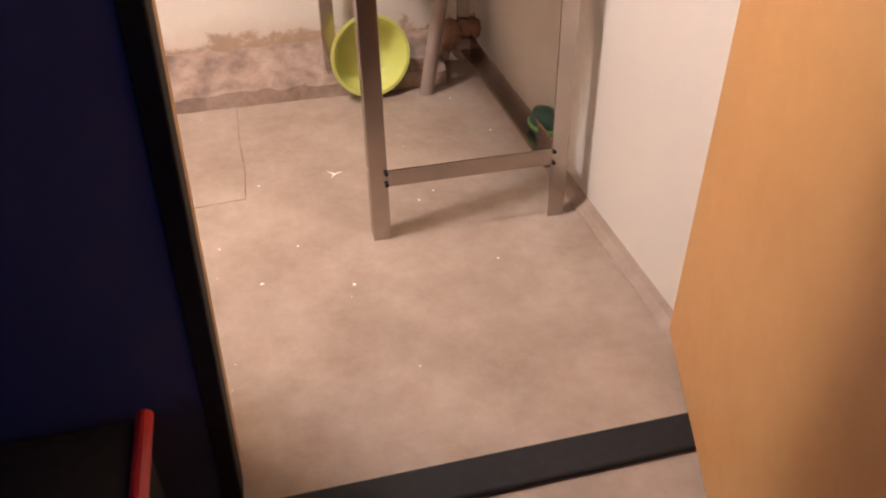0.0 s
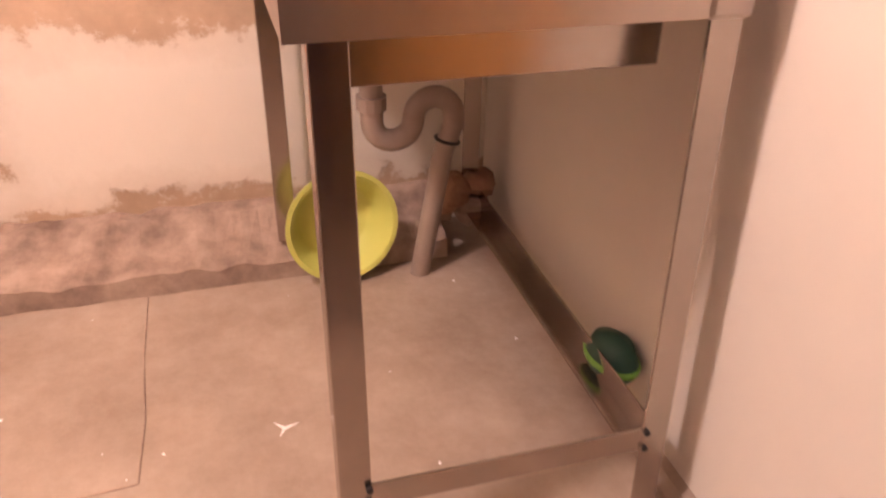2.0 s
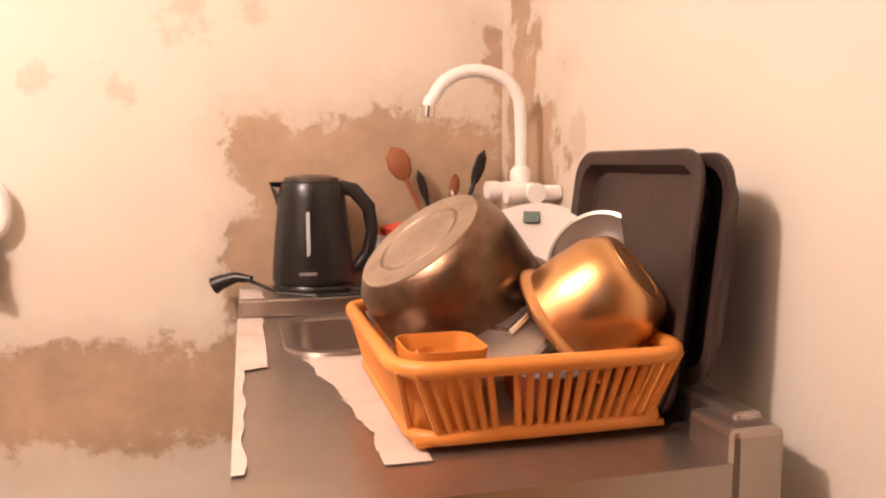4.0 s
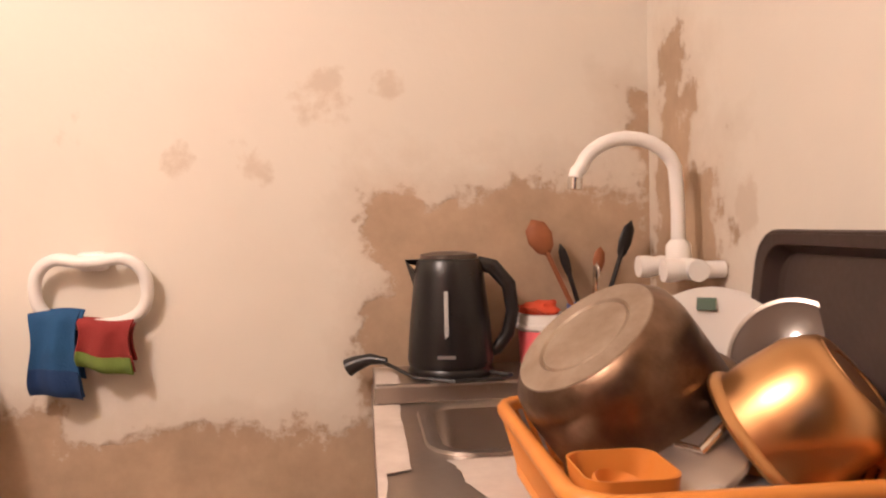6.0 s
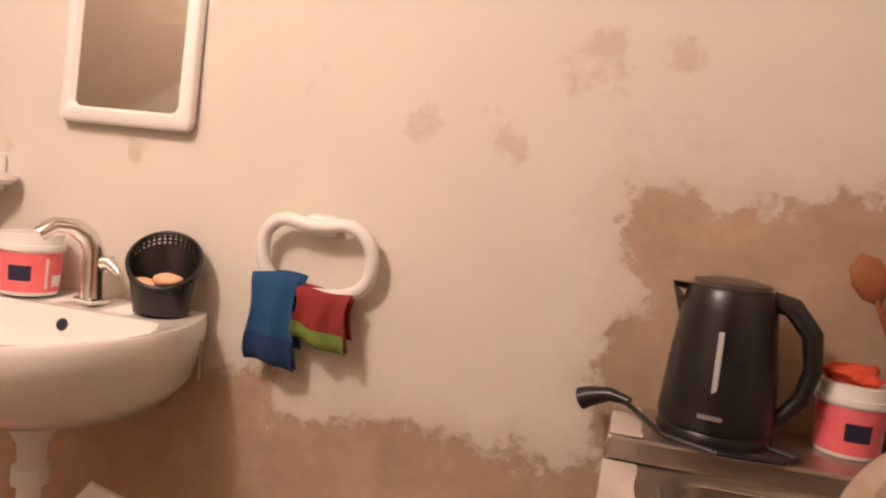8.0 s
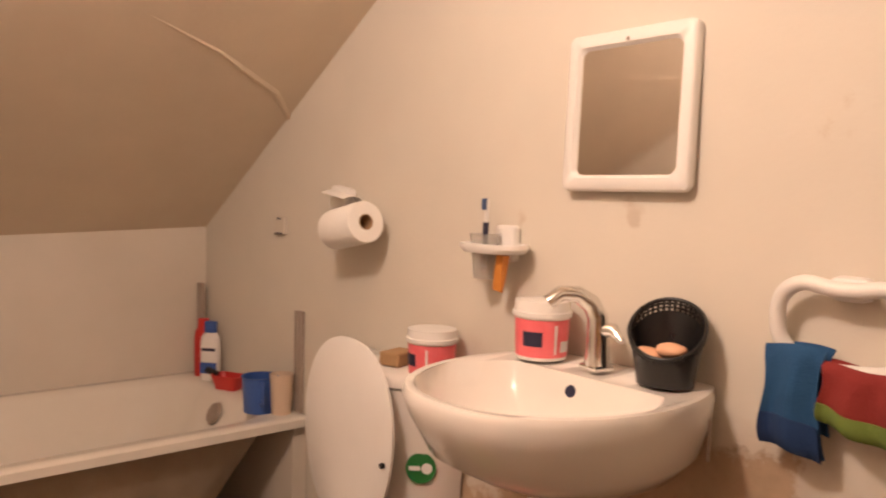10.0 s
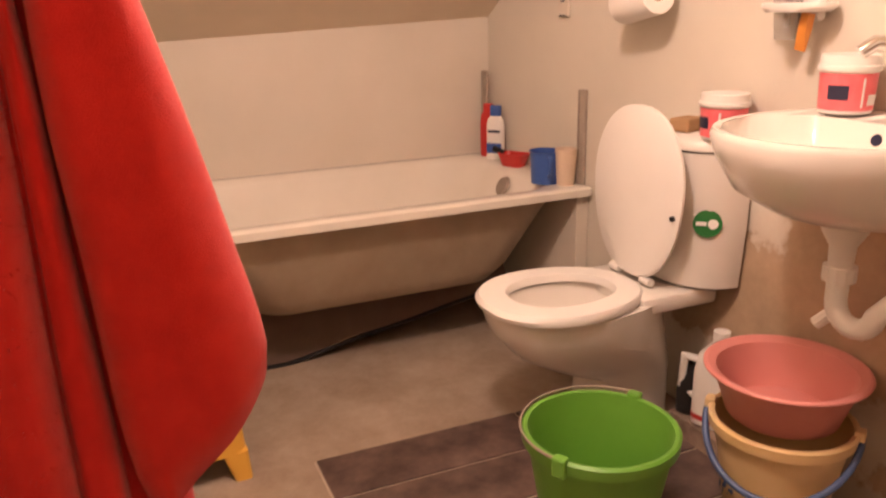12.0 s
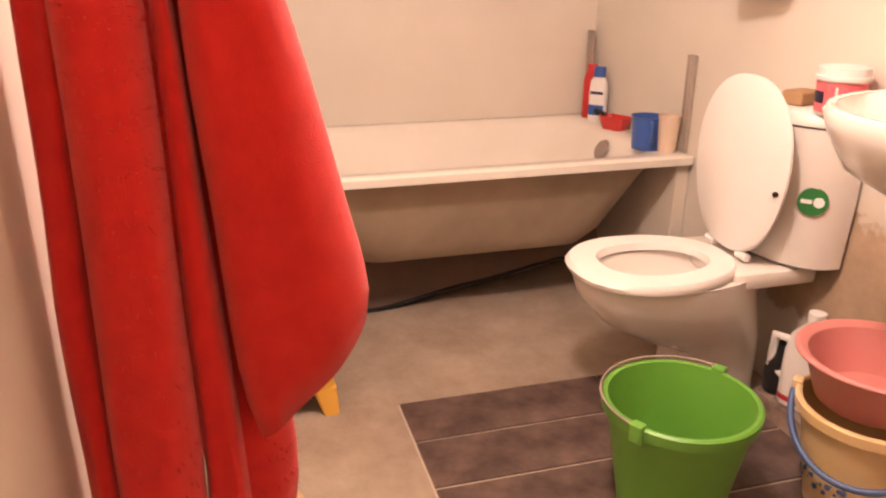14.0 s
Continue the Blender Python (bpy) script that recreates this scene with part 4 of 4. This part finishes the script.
structure("wall_tub_end", box(W, TF - 0.03, N - 0.05, N - 0.004, 0, ZR - 0.03), paint, "cream plastered support under the bath end", "wall")
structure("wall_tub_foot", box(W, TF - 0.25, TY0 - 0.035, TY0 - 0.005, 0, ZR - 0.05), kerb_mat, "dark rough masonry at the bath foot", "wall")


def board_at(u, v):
    """A brown hardboard sheet propped askew below the tub: its lower edge rises towards the wall."""
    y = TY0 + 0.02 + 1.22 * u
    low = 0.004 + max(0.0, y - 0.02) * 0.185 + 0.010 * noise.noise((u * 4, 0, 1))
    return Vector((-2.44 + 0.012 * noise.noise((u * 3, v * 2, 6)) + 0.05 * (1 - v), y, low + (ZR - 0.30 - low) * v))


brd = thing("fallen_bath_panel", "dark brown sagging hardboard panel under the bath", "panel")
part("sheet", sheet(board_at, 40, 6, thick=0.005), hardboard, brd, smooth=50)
# black tube drawn in for the dark shade beneath the lifted edge
part("edge_strip", tube([board_at(i / 30, 0) + Vector((0.004, 0, 0.002)) for i in range(31)], 0.008, 6), black_paint, brd, "black strip for the shade below the panel edge", smooth=60)

for x, y, r, z1 in ((-2.865, N - 0.03, 0, 0.905), (-2.17, N - 0.008, 0, 0.885)):
    st = thing("tile_trim_strip", "loose grey plastic tile trim strip standing upright", "trim strip", (x, y, ZR), (0, 0, 0), "trim strips")
    part("strip", box(-0.016, 0.016, -0.006, 0.006, 0, z1 - ZR, 0.002), trim_grey, st)
    part("strip_lip", box(-0.018, -0.014, -0.012, 0.004, 0, z1 - ZR, 0.001), trim_grey, st)


def bottle(name, label, place, turn, w, d, h, body, capm, cap_h=0.03, print_mat=None):
    ob = thing(name, label, "bottle", place, (0, 0, turn))
    hb = h - cap_h
    part("body", loft([[(x * s, y * s, z) for x, y in rrect(w, d, d * 0.45)] for s, z in ((0.9, 0), (1, 0.008), (1, hb * 0.75), (0.92, hb * 0.9), (0.6, hb), (0.3, hb))]), body, ob, smooth=50)
    part("cap", loft([[(x * s, y * s, z) for x, y in rrect(w * 0.62, d * 0.75, d * 0.35)] for s, z in ((1, hb), (1, h - 0.004), (0.9, h))]), capm, ob, smooth=50)
    if print_mat:
        part("print_band", box(-w * 0.42, w * 0.42, -d / 2 - 0.001, -d / 2 + 0.002, hb * 0.15, hb * 0.38), print_mat, ob, "blue print band")
        part("print_band", box(-w * 0.35, w * 0.35, -d / 2 - 0.001, -d / 2 + 0.002, hb * 0.62, hb * 0.68), ink, ob)
    return ob


bottle("shampoo_bottle", "white shampoo bottle with blue cap on the bath rim", (-2.725, N - 0.055, ZR), 40, 0.074, 0.040, 0.215, white_plastic, blue_plastic, 0.04, blue_plastic)
bottle("conditioner_bottle", "red plastic bottle with red cap on the bath rim", (-2.80, N - 0.05, ZR), 40, 0.068, 0.038, 0.215, red_plastic, red_plastic, 0.03)
sc = thing("red_scoop", "small red and black plastic scoop on the bath rim", "scoop", (-2.565, N - 0.06, ZR), (0, 0, 25))
part("pan", loft([[(x * s, y * s, z) for x, y in rrect(0.12, 0.075, 0.02)] for s, z in ((0.7, 0), (1.0, 0.05), (0.95, 0.05), (0.66, 0.006))]), red_plastic, sc, smooth=45)
part("grip", tube([(-0.05, 0, 0.045), (-0.09, -0.01, 0.06)], 0.012, 10), black_plastic, sc, "black grip")
mg = thing("blue_mug", "blue plastic water mug on the bath rim", "mug", (-2.255, N - 0.10, ZR), (0, 0, -20))
part("mug_body", lathe([(0, 0), (0.050, 0), (0.056, 0.110), (0.060, 0.112), (0.053, 0.112), (0.048, 0.006), (0, 0.006)], 36), blue_plastic, mg, smooth=50)
part("handle", tube([(0.052, 0, 0.10), (0.085, 0, 0.10), (0.085, 0, 0.04), (0.05, 0, 0.03)], 0.006, 8), blue_plastic, mg, smooth=60)
cp = thing("beige_cup", "pale plastic cup on the bath corner", "cup", (-2.19, N - 0.06, ZR))
part("cup_body", lathe([(0, 0), (0.03, 0), (0.038, 0.125), (0.036, 0.125), (0.028, 0.005), (0, 0.005)], 28), mat("beige plastic", (0.62, 0.48, 0.36), None, 0.5), cp, smooth=50)

bb = bmesh.new()
sheet(lambda u, v: Vector((-2.05 + 0.22 * u, 0.62 + 0.14 * v, 0.10 + 0.10 * u * (1 - u) * 3 * v + 0.025 * noise.noise((u * 5, v * 5, 2)))), 14, 10, bb, thick=0.004)
tagged(part("blue_bag", bb, blue_plastic, smooth=60), "crumpled blue plastic bag on the floor", "bag").location = (0.03, 0.2, -0.075)

# ---- toilet ----
wc = thing("toilet", "white ceramic close-coupled toilet with raised lid", "toilet", (-1.615, N - 0.012, 0), (0, 0, 0))


def seat_ring(w, y0, y1, z, n=40, k=0.85):
    """An egg outline from y0 at the front to y1 at the back."""
    out = []
    yc = y0 + (y1 - y0) * 0.45
    for i in range(n):
        a = math.tau * i / n
        x, y = math.cos(a), math.sin(a)
        out.append((w / 2 * math.copysign(abs(x) ** k, x), yc + (y1 - yc) * y if y > 0 else yc + (yc - y0) * y, z))
    return [(x, y + 0.018, z * 1.05) for x, y, z in out]


part("bowl", loft([seat_ring(0.21, -0.40, -0.08, 0.0), seat_ring(0.19, -0.38, -0.08, 0.03), seat_ring(0.185, -0.37, -0.08, 0.16), seat_ring(0.23, -0.47, -0.09, 0.20), seat_ring(0.30, -0.57, -0.11, 0.255), seat_ring(0.345, -0.632, -0.13, 0.325), seat_ring(0.358, -0.648, -0.13, 0.37), seat_ring(0.36, -0.65, -0.13, 0.385), seat_ring(0.24, -0.59, -0.25, 0.385), seat_ring(0.20, -0.55, -0.28, 0.30), seat_ring(0.08, -0.46, -0.34, 0.22)]), ceramic, wc, smooth=50)
part("shelf", box(-0.15, 0.15, -0.26, -0.012, 0.375, 0.424, 0.014), ceramic, wc, smooth=40)
part("seat", loft([seat_ring(0.375, -0.66, -0.215, 0.388), seat_ring(0.38, -0.665, -0.21, 0.40), seat_ring(0.365, -0.655, -0.22, 0.412), seat_ring(0.235, -0.585, -0.28, 0.412), seat_ring(0.225, -0.58, -0.285, 0.392), seat_ring(0.375, -0.66, -0.215, 0.388)], cap0=False, cap1=False), white_plastic, wc, "white plastic toilet seat", smooth=50)
lidm = Matrix.Translation((0, -0.195, 0.446)) @ Matrix.Rotation(radians(-91), 4, "X") @ Matrix.Translation((0, 0.187, -0.432))
part("lid", loft([[lidm @ Vector(p) for p in seat_ring(w, y0, y1, z)] for w, y0, y1, z in ((0.35, -0.65, -0.205, 0.405), (0.38, -0.665, -0.20, 0.412), (0.38, -0.665, -0.20, 0.418), (0.34, -0.64, -0.22, 0.43))]), white_plastic, wc, "raised white plastic lid", smooth=45)
for s in (-1, 1):
    part("hinge", tube([(s * 0.07 - 0.02, -0.192, 0.442), (s * 0.07 + 0.02, -0.192, 0.442)], 0.011, 10), white_plastic, wc)


def cistern_ring(w, d, z, n=40):
    """A half-round outline against the wall."""
    out = [(w * math.cos(math.pi * i / n), -d * math.sin(math.pi * i / n) ** 0.85, z) for i in range(n + 1)]
    return out + [(-w + 2 * w * i / 8, 0.0, z) for i in range(1, 8)]


part("cistern", loft([cistern_ring(0.185, 0.125, 0.425), cistern_ring(0.205, 0.142, 0.436), cistern_ring(0.216, 0.160, 0.60), cistern_ring(0.220, 0.164, 0.795)]), ceramic, wc, "white half-round ceramic cistern", smooth=50)
part("cistern_lid", loft([cistern_ring(0.216, 0.160, 0.797), cistern_ring(0.226, 0.170, 0.802), cistern_ring(0.226, 0.170, 0.822), cistern_ring(0.212, 0.156, 0.834)]), ceramic, wc, smooth=50)
stm = Matrix.Translation((0.180, -0.097, 0.617)) @ Matrix.Rotation(radians(47), 4, "Z") @ Matrix.Rotation(radians(86), 4, "X")
part("sticker", lathe([(0, 0.004), (0.036, 0.003), (0.036, 0)], 32, m=stm), sticker_green, wc, "round green sticker")
part("sticker_print", lathe([(0, 0.006), (0.013, 0.0055)], 20, m=stm @ Matrix.Translation((0.014, 0, 0))), label_white, wc)
bm = box(-0.028, -0.002, -0.005, 0.005, 0.004, 0.0058)
bm.transform(stm)
part("sticker_print", bm, label_white, wc)
part("lid_buffer", tube([(0.168, -0.188, 0.64), (0.168, -0.205, 0.64)], 0.007, 8), black_plastic, wc, "black rubber buffer")
part("flush_button", lathe([(0, 0.835), (0.02, 0.834), (0.022, 0.828)], 20, m=Matrix.Translation((0.0, -0.08, 0))), chrome, wc, "chrome flush button")

sd = thing("wood_offcut", "small brown wooden block on the cistern", "block", (-1.57, N - 0.08, 0.835), (0, 0, 15))
part("block_body", box(-0.03, 0.03, -0.04, 0.04, 0, 0.035, 0.006), tan, sd)

# ---- buckets ----


def bucket(name, label, place, r0, r1, h, body, handle_mat, group, drop=-1, turn=0):
    ob = thing(name, label, "bucket", place, (0, 0, turn), group)
    w = 0.004
    part("body", lathe([(0, 0.004), (r0 * 0.94, 0.004), (r0, 0.0), (r0, 0.01), (r1 - 0.004, h - 0.03), (r1 + 0.008, h - 0.028), (r1 + 0.010, h - 0.004), (r1 + 0.004, h), (r1 - w, h - 0.002), (r0 - w, 0.012), (0, 0.012)], 56), body, ob, smooth=45)
    for s in (-1, 1):
        part("lug", box(s * (r1 + 0.008) - 0.012, s * (r1 + 0.008) + 0.012, -0.015, 0.015, h - 0.035, h + 0.008, 0.004), body, ob)
    pts = []
    for i in range(25):
        a = math.pi * i / 24
        pts.append(((r1 + 0.014) * math.cos(a), drop * (r1 + 0.013) * math.sin(a) * 0.985, h - 0.012 - (0.0 if drop > 0 else 0.115) * math.sin(a)))
    if drop > 0:
        pts = [(x, y, h + 0.004) for x, y, z in pts]
    part("handle", tube(pts, 0.003 if drop > 0 else 0.008, 8), handle_mat, ob, smooth=60)
    return ob


bucket("green_bucket", "green plastic bucket on the tiled floor", (-1.16, 0.432, 0.006), 0.11, 0.158, 0.30, green, pipe_grey, "", 1, 118)
bucket("cream_bucket", "cream patterned plastic bucket with blue handle", (-1.075, 0.862, 0.006), 0.105, 0.148, 0.262, cream_plastic, blue_grey, "", -1, 35)
cb = bpy.data.objects["cream_bucket"]
bm = bmesh.new()
for i in range(90):
    a = math.tau * i / 90
    z = 0.085 + 0.012 * math.sin(i * 2.1) + 0.006 * math.sin(i * 0.7)
    r = 0.1055 + 0.039 * z / 0.232 + 0.0005
    lathe([(0, 0.002), (0.0025 + 0.0018 * (i % 4), 0.001)], 6, bm, m=Matrix.Translation((r * math.cos(a), r * math.sin(a), z)) @ Matrix.Rotation(a, 4, "Z") @ Matrix.Rotation(radians(82), 4, "Y"))
part("flower_band", bm, blue_grey, cb, "blue-grey printed flower band")
pk = thing("pink_basin", "pink plastic wash basin nested in a bucket", "basin", (-1.08, 0.862, 0.272))
part("shell", lathe([(0, 0), (0.115, 0), (0.12, 0.004), (0.152, 0.10), (0.168, 0.108), (0.170, 0.114), (0.166, 0.117), (0.147, 0.108), (0.113, 0.008), (0, 0.006)], 56), pink, pk, smooth=45)
part("rim", tube([(0.170 * math.cos(math.tau * i / 48), 0.170 * math.sin(math.tau * i / 48), 0.112) for i in range(48)], 0.005, 8, closed=True), pink, pk, "rolled rim", smooth=60)

jg = thing("bleach_jug", "white plastic detergent jug with red foot band", "jug", (-1.385, 0.965, 0.062), (0, 0, 20))
part("jug_body", loft([[(x * s, y * s, z) for x, y in rrect(0.12, 0.085, 0.03)] for s, z in ((0.96, 0), (1, 0.01), (1, 0.15), (0.85, 0.2), (0.35, 0.235), (0.3, 0.25))]), white_plastic, jg, smooth=50)
part("cap", lathe([(0.022, 0.245), (0.022, 0.27), (0, 0.272)], 20), white_plastic, jg)
part("foot_band", loft([[(x * 1.012, y * 1.012, z) for x, y in rrect(0.12, 0.085, 0.03)] for z in (0.015, 0.03)], cap0=False, cap1=False), red_plastic, jg, "red band")
part("jug_handle", tube([(-0.055, 0, 0.17), (-0.10, 0, 0.17), (-0.105, 0, 0.08), (-0.06, 0, 0.06)], 0.012, 10), white_plastic, jg, smooth=60)
dk = thing("dark_bottle", "small dark bottle behind the toilet", "bottle", (-1.478, 0.955, 0.062))
part("body", lathe([(0, 0), (0.035, 0), (0.036, 0.09), (0.018, 0.12), (0.016, 0.14), (0, 0.14)], 24), black_plastic, dk, smooth=50)

# ---- stool ----
sto = thing("plastic_stool", "yellow plastic stool with solid sides on the floor", "stool", (-1.905, -0.382, 0), (0, 0, 4))
part("seat", loft([[(x, y, z) for x, y in rrect(w, w, 0.045)] for w, z in ((0.262, 0.435), (0.268, 0.44), (0.262, 0.458), (0.235, 0.463))]), yellow, sto, smooth=50)
part("side_panel", loft([[(x, y, z) for x, y in rrect(w, w, 0.04)] for w, z in ((0.30, 0.075), (0.258, 0.436), (0.245, 0.436), (0.286, 0.075), (0.30, 0.075))], cap0=False, cap1=False), yellow, sto, smooth=50)
for sx in (-1, 1):
    for sy in (-1, 1):
        part("leg", loft([[(sx * c + x, sy * c + y, z) for x, y in rrect(w, w, 0.012)] for c, w, z in ((0.132, 0.045, 0.0), (0.117, 0.066, 0.08))]), yellow, sto, smooth=50)

bag_cloth = mat("dark brown cloth", (0.035, 0.016, 0.012), (0.07, 0.035, 0.025), 0.95, scale=12, fine=200, bump=0.7)
blue_bundle = mat("dark blue cloth", (0.008, 0.022, 0.11), (0.015, 0.04, 0.17), 0.95, scale=20, fine=200, bump=0.7)


def bundle(rx, ry, h, seed):
    """A slumped sack of cloth with vertical creases."""
    rings = []
    for i in range(25):
        v = i / 24
        k = max(0.0, 1 - max(0.0, (v - 0.7) / 0.3) ** 2.2) ** 0.5 * (0.9 + 0.1 * math.sin(v * 5)) + 0.03
        ring = []
        for j in range(44):
            a = math.tau * j / 44
            q = k * (1 + 0.13 * noise.noise((math.cos(a) * 2.2, math.sin(a) * 2.2, v * 2 + seed)) + 0.05 * math.sin(a * 9 + v * 4))
            ring.append((rx * q * math.cos(a), ry * q * math.sin(a), h * v))
        rings.append(ring)
    return loft(rings)


lb = thing("laundry_bag", "slumped dark brown cloth laundry bag beside the bath", "laundry bag", (-2.47, -0.505, 0))
part("sack", bundle(0.27, 0.085, 0.74, 1.0), bag_cloth, lb, smooth=70)
bc = thing("blue_cloth_bundle", "dark blue cloth bundle on a laundry bag", "cloth", (-2.50, -0.462, 0.725))
part("cloth_ball", bundle(0.085, 0.062, 0.15, 5.0), blue_bundle, bc, smooth=70)

# ---- red robe on a hook ----
robe = thing("bath_robe", "thick red fleece bathrobe hanging on a wall hook", "robe", (-0.62, S, 0))


def fold(name, low, high, x, d, z0, slant=0.0, z1=1.62, seed=0.0):
    """A hanging roll of cloth between two lines: low and high give its edges, out from the wall, at 0.8 m and 1.15 m."""
    rings = []
    n = 30
    for i in range(n + 1):
        v = i / n
        z = z0 + (z1 - z0) * v
        t = (z - 0.8) / 0.35
        a0, b0 = low[0] + (high[0] - low[0]) * t, low[1] + (high[1] - low[1]) * t
        a0, b0 = max(0.012, a0), max(0.035, b0)
        hem = 0.80 + 0.20 * min(1.0, v * 12) ** 0.5
        ring = []
        for k in range(36):
            a = math.tau * k / 36
            cx, cy = math.cos(a), math.sin(a)
            cx, cy = math.copysign(abs(cx) ** 0.8, cx), math.copysign(abs(cy) ** 0.8, cy)
            yy = (a0 + b0) / 2 + cy * (b0 - a0) / 2 * hem + 0.006 * noise.noise((v * 5, cy, seed))
            xx = x + cx * d / 2 * hem * (1 - 0.35 * v) + 0.008 * noise.noise((v * 4 + seed, cy * 1.5, 2))
            ring.append((xx, yy, z + slant * (cy - 1) * 0.5 * (1 - v) ** 4))
        rings.append(ring)
    return part(name, loft(rings), red_fleece, robe, smooth=85)


fold("front_panel", (0.165, 0.315), (0.142, 0.226), 0.015, 0.11, 0.858, 0.12, seed=1.0)
fold("fold", (0.120, 0.154), (0.119, 0.136), 0.012, 0.07, 0.50, seed=2.0)
fold("fold", (0.044, 0.118), (0.049, 0.116), 0.035, 0.095, 0.46, seed=3.0)
fold("fold", (0.008, 0.048), (0.020, 0.053), 0.01, 0.07, 0.42, seed=4.0)
fold("back_panel", (0.11, 0.205), (0.10, 0.18), -0.035, 0.08, 0.61, seed=5.0)
rng = random.Random(7)
bm = bmesh.new()
for panel in list(robe.children):
    for f in panel.data.polygons:
        for k in range(16 if panel.name.startswith("front") else 3):
            w = [rng.random() for _ in f.vertices]
            p = sum((panel.data.vertices[i].co * q for i, q in zip(f.vertices, w)), Vector()) / sum(w)
            if p.y < 0.06:
                continue
            d = f.normal * (0.004 + 0.004 * rng.random()) + Vector((rng.uniform(-1, 1), rng.uniform(-1, 1), rng.uniform(-1.3, 0.7))) * 0.0032
            side = d.orthogonal().normalized() * 0.0007
            bm.faces.new([bm.verts.new(c) for c in (p - side, p + side, p + d)])
part("fuzz", bm, red_fleece, robe, "short fuzzy fleece pile")
plank = thing("wood_offcut", "short pale wooden board standing on the floor", "board", (-1.20, -0.40, 0), (0, 0, 25))
part("board", box(-0.05, 0.05, -0.012, 0.012, 0.0, 0.215, 0.003), jamb_wood, plank)
part("bark_edge", box(0.05, 0.056, -0.010, 0.010, 0.0, 0.213, 0.002), black_paint, plank, "dark edge strip")
hk = thing("wall_hook", "metal coat hook on the wall", "hook", (-0.60, S, 1.62))
part("hook_plate", box(-0.015, 0.015, 0, 0.006, -0.03, 0.03, 0.002), chrome, hk)
part("hook_arm", tube([(0, 0.005, -0.01), (0, 0.05, -0.012), (0, 0.06, 0.02)], 0.005, 8), chrome, hk)

bm = bmesh.new()
for i in range(36):
    x, y = -0.95 + 1.45 * random.random(), -0.55 + 1.35 * random.random()
    r = 0.0015 + 0.0035 * random.random() ** 3
    vs = [bm.verts.new((x + r * (0.6 + 0.8 * random.random()) * math.cos(a), y + r * (0.6 + 0.8 * random.random()) * math.sin(a), 0.0012)) for a in [math.tau * k / 7 for k in range(7)]]
    bm.faces.new(vs)
for dx, dy in ((0.03, 0.01), (-0.02, 0.022), (-0.012, -0.022)):
    vs = [bm.verts.new((-0.03 + px, 0.31 + py, 0.0014)) for px, py in ((dy * 0.15, -dx * 0.15), (dx, dy), (-dy * 0.15, dx * 0.15))]
    bm.faces.new(vs)
tagged(part("paint_flecks", bm, label_white), "dried white paint flecks on the concrete floor", "paint flecks", kind="stuff")
for pts in ([(-0.29, 0.83), (-0.29, 0.6), (-0.28, 0.4), (-0.285, 0.24)], [(-0.285, 0.24), (-0.5, 0.22), (-0.8, 0.215)]):
    tagged(part("floor_crack", tube([(x, y, 0.0005) for x, y in pts], 0.0022, 5), kerb_mat), "thin dark joint line in the screed", "floor joint", kind="structure")

# ---- floor tiles, last ----
tiles = structure("tiled_patch", box(-1.76, -0.79, -0.057, 0.90, 0.0005, 0.002), grout_mat, "patch of dark wood-look floor tiles", "floor tiles")
me = None
rows_y = {0: (0.60, 0.345), 1: (0.60, 0.345), 2: (0.60, 0.345), 3: (0.60, 0.345), 4: (0.60, 0.345)}
shapes = {}
for i in range(5):
    y = -0.052
    for ln in rows_y[i]:
        if ln not in shapes:
            b0 = box(0, 0.1835, 0, ln, 0, 0.006, 0.0012)
            mesh = bpy.data.meshes.new("tile")
            b0.to_mesh(mesh)
            b0.free()
            mesh.materials.append(tile_mat)
            shapes[ln] = mesh
        tl = new("tile", shapes[ln])
        tl.parent = tiles
        tl.location = (-1.756 + i * 0.1935, y, 0.0015 + 0.0004 * ((i * 3) % 2))
        y += ln + 0.006
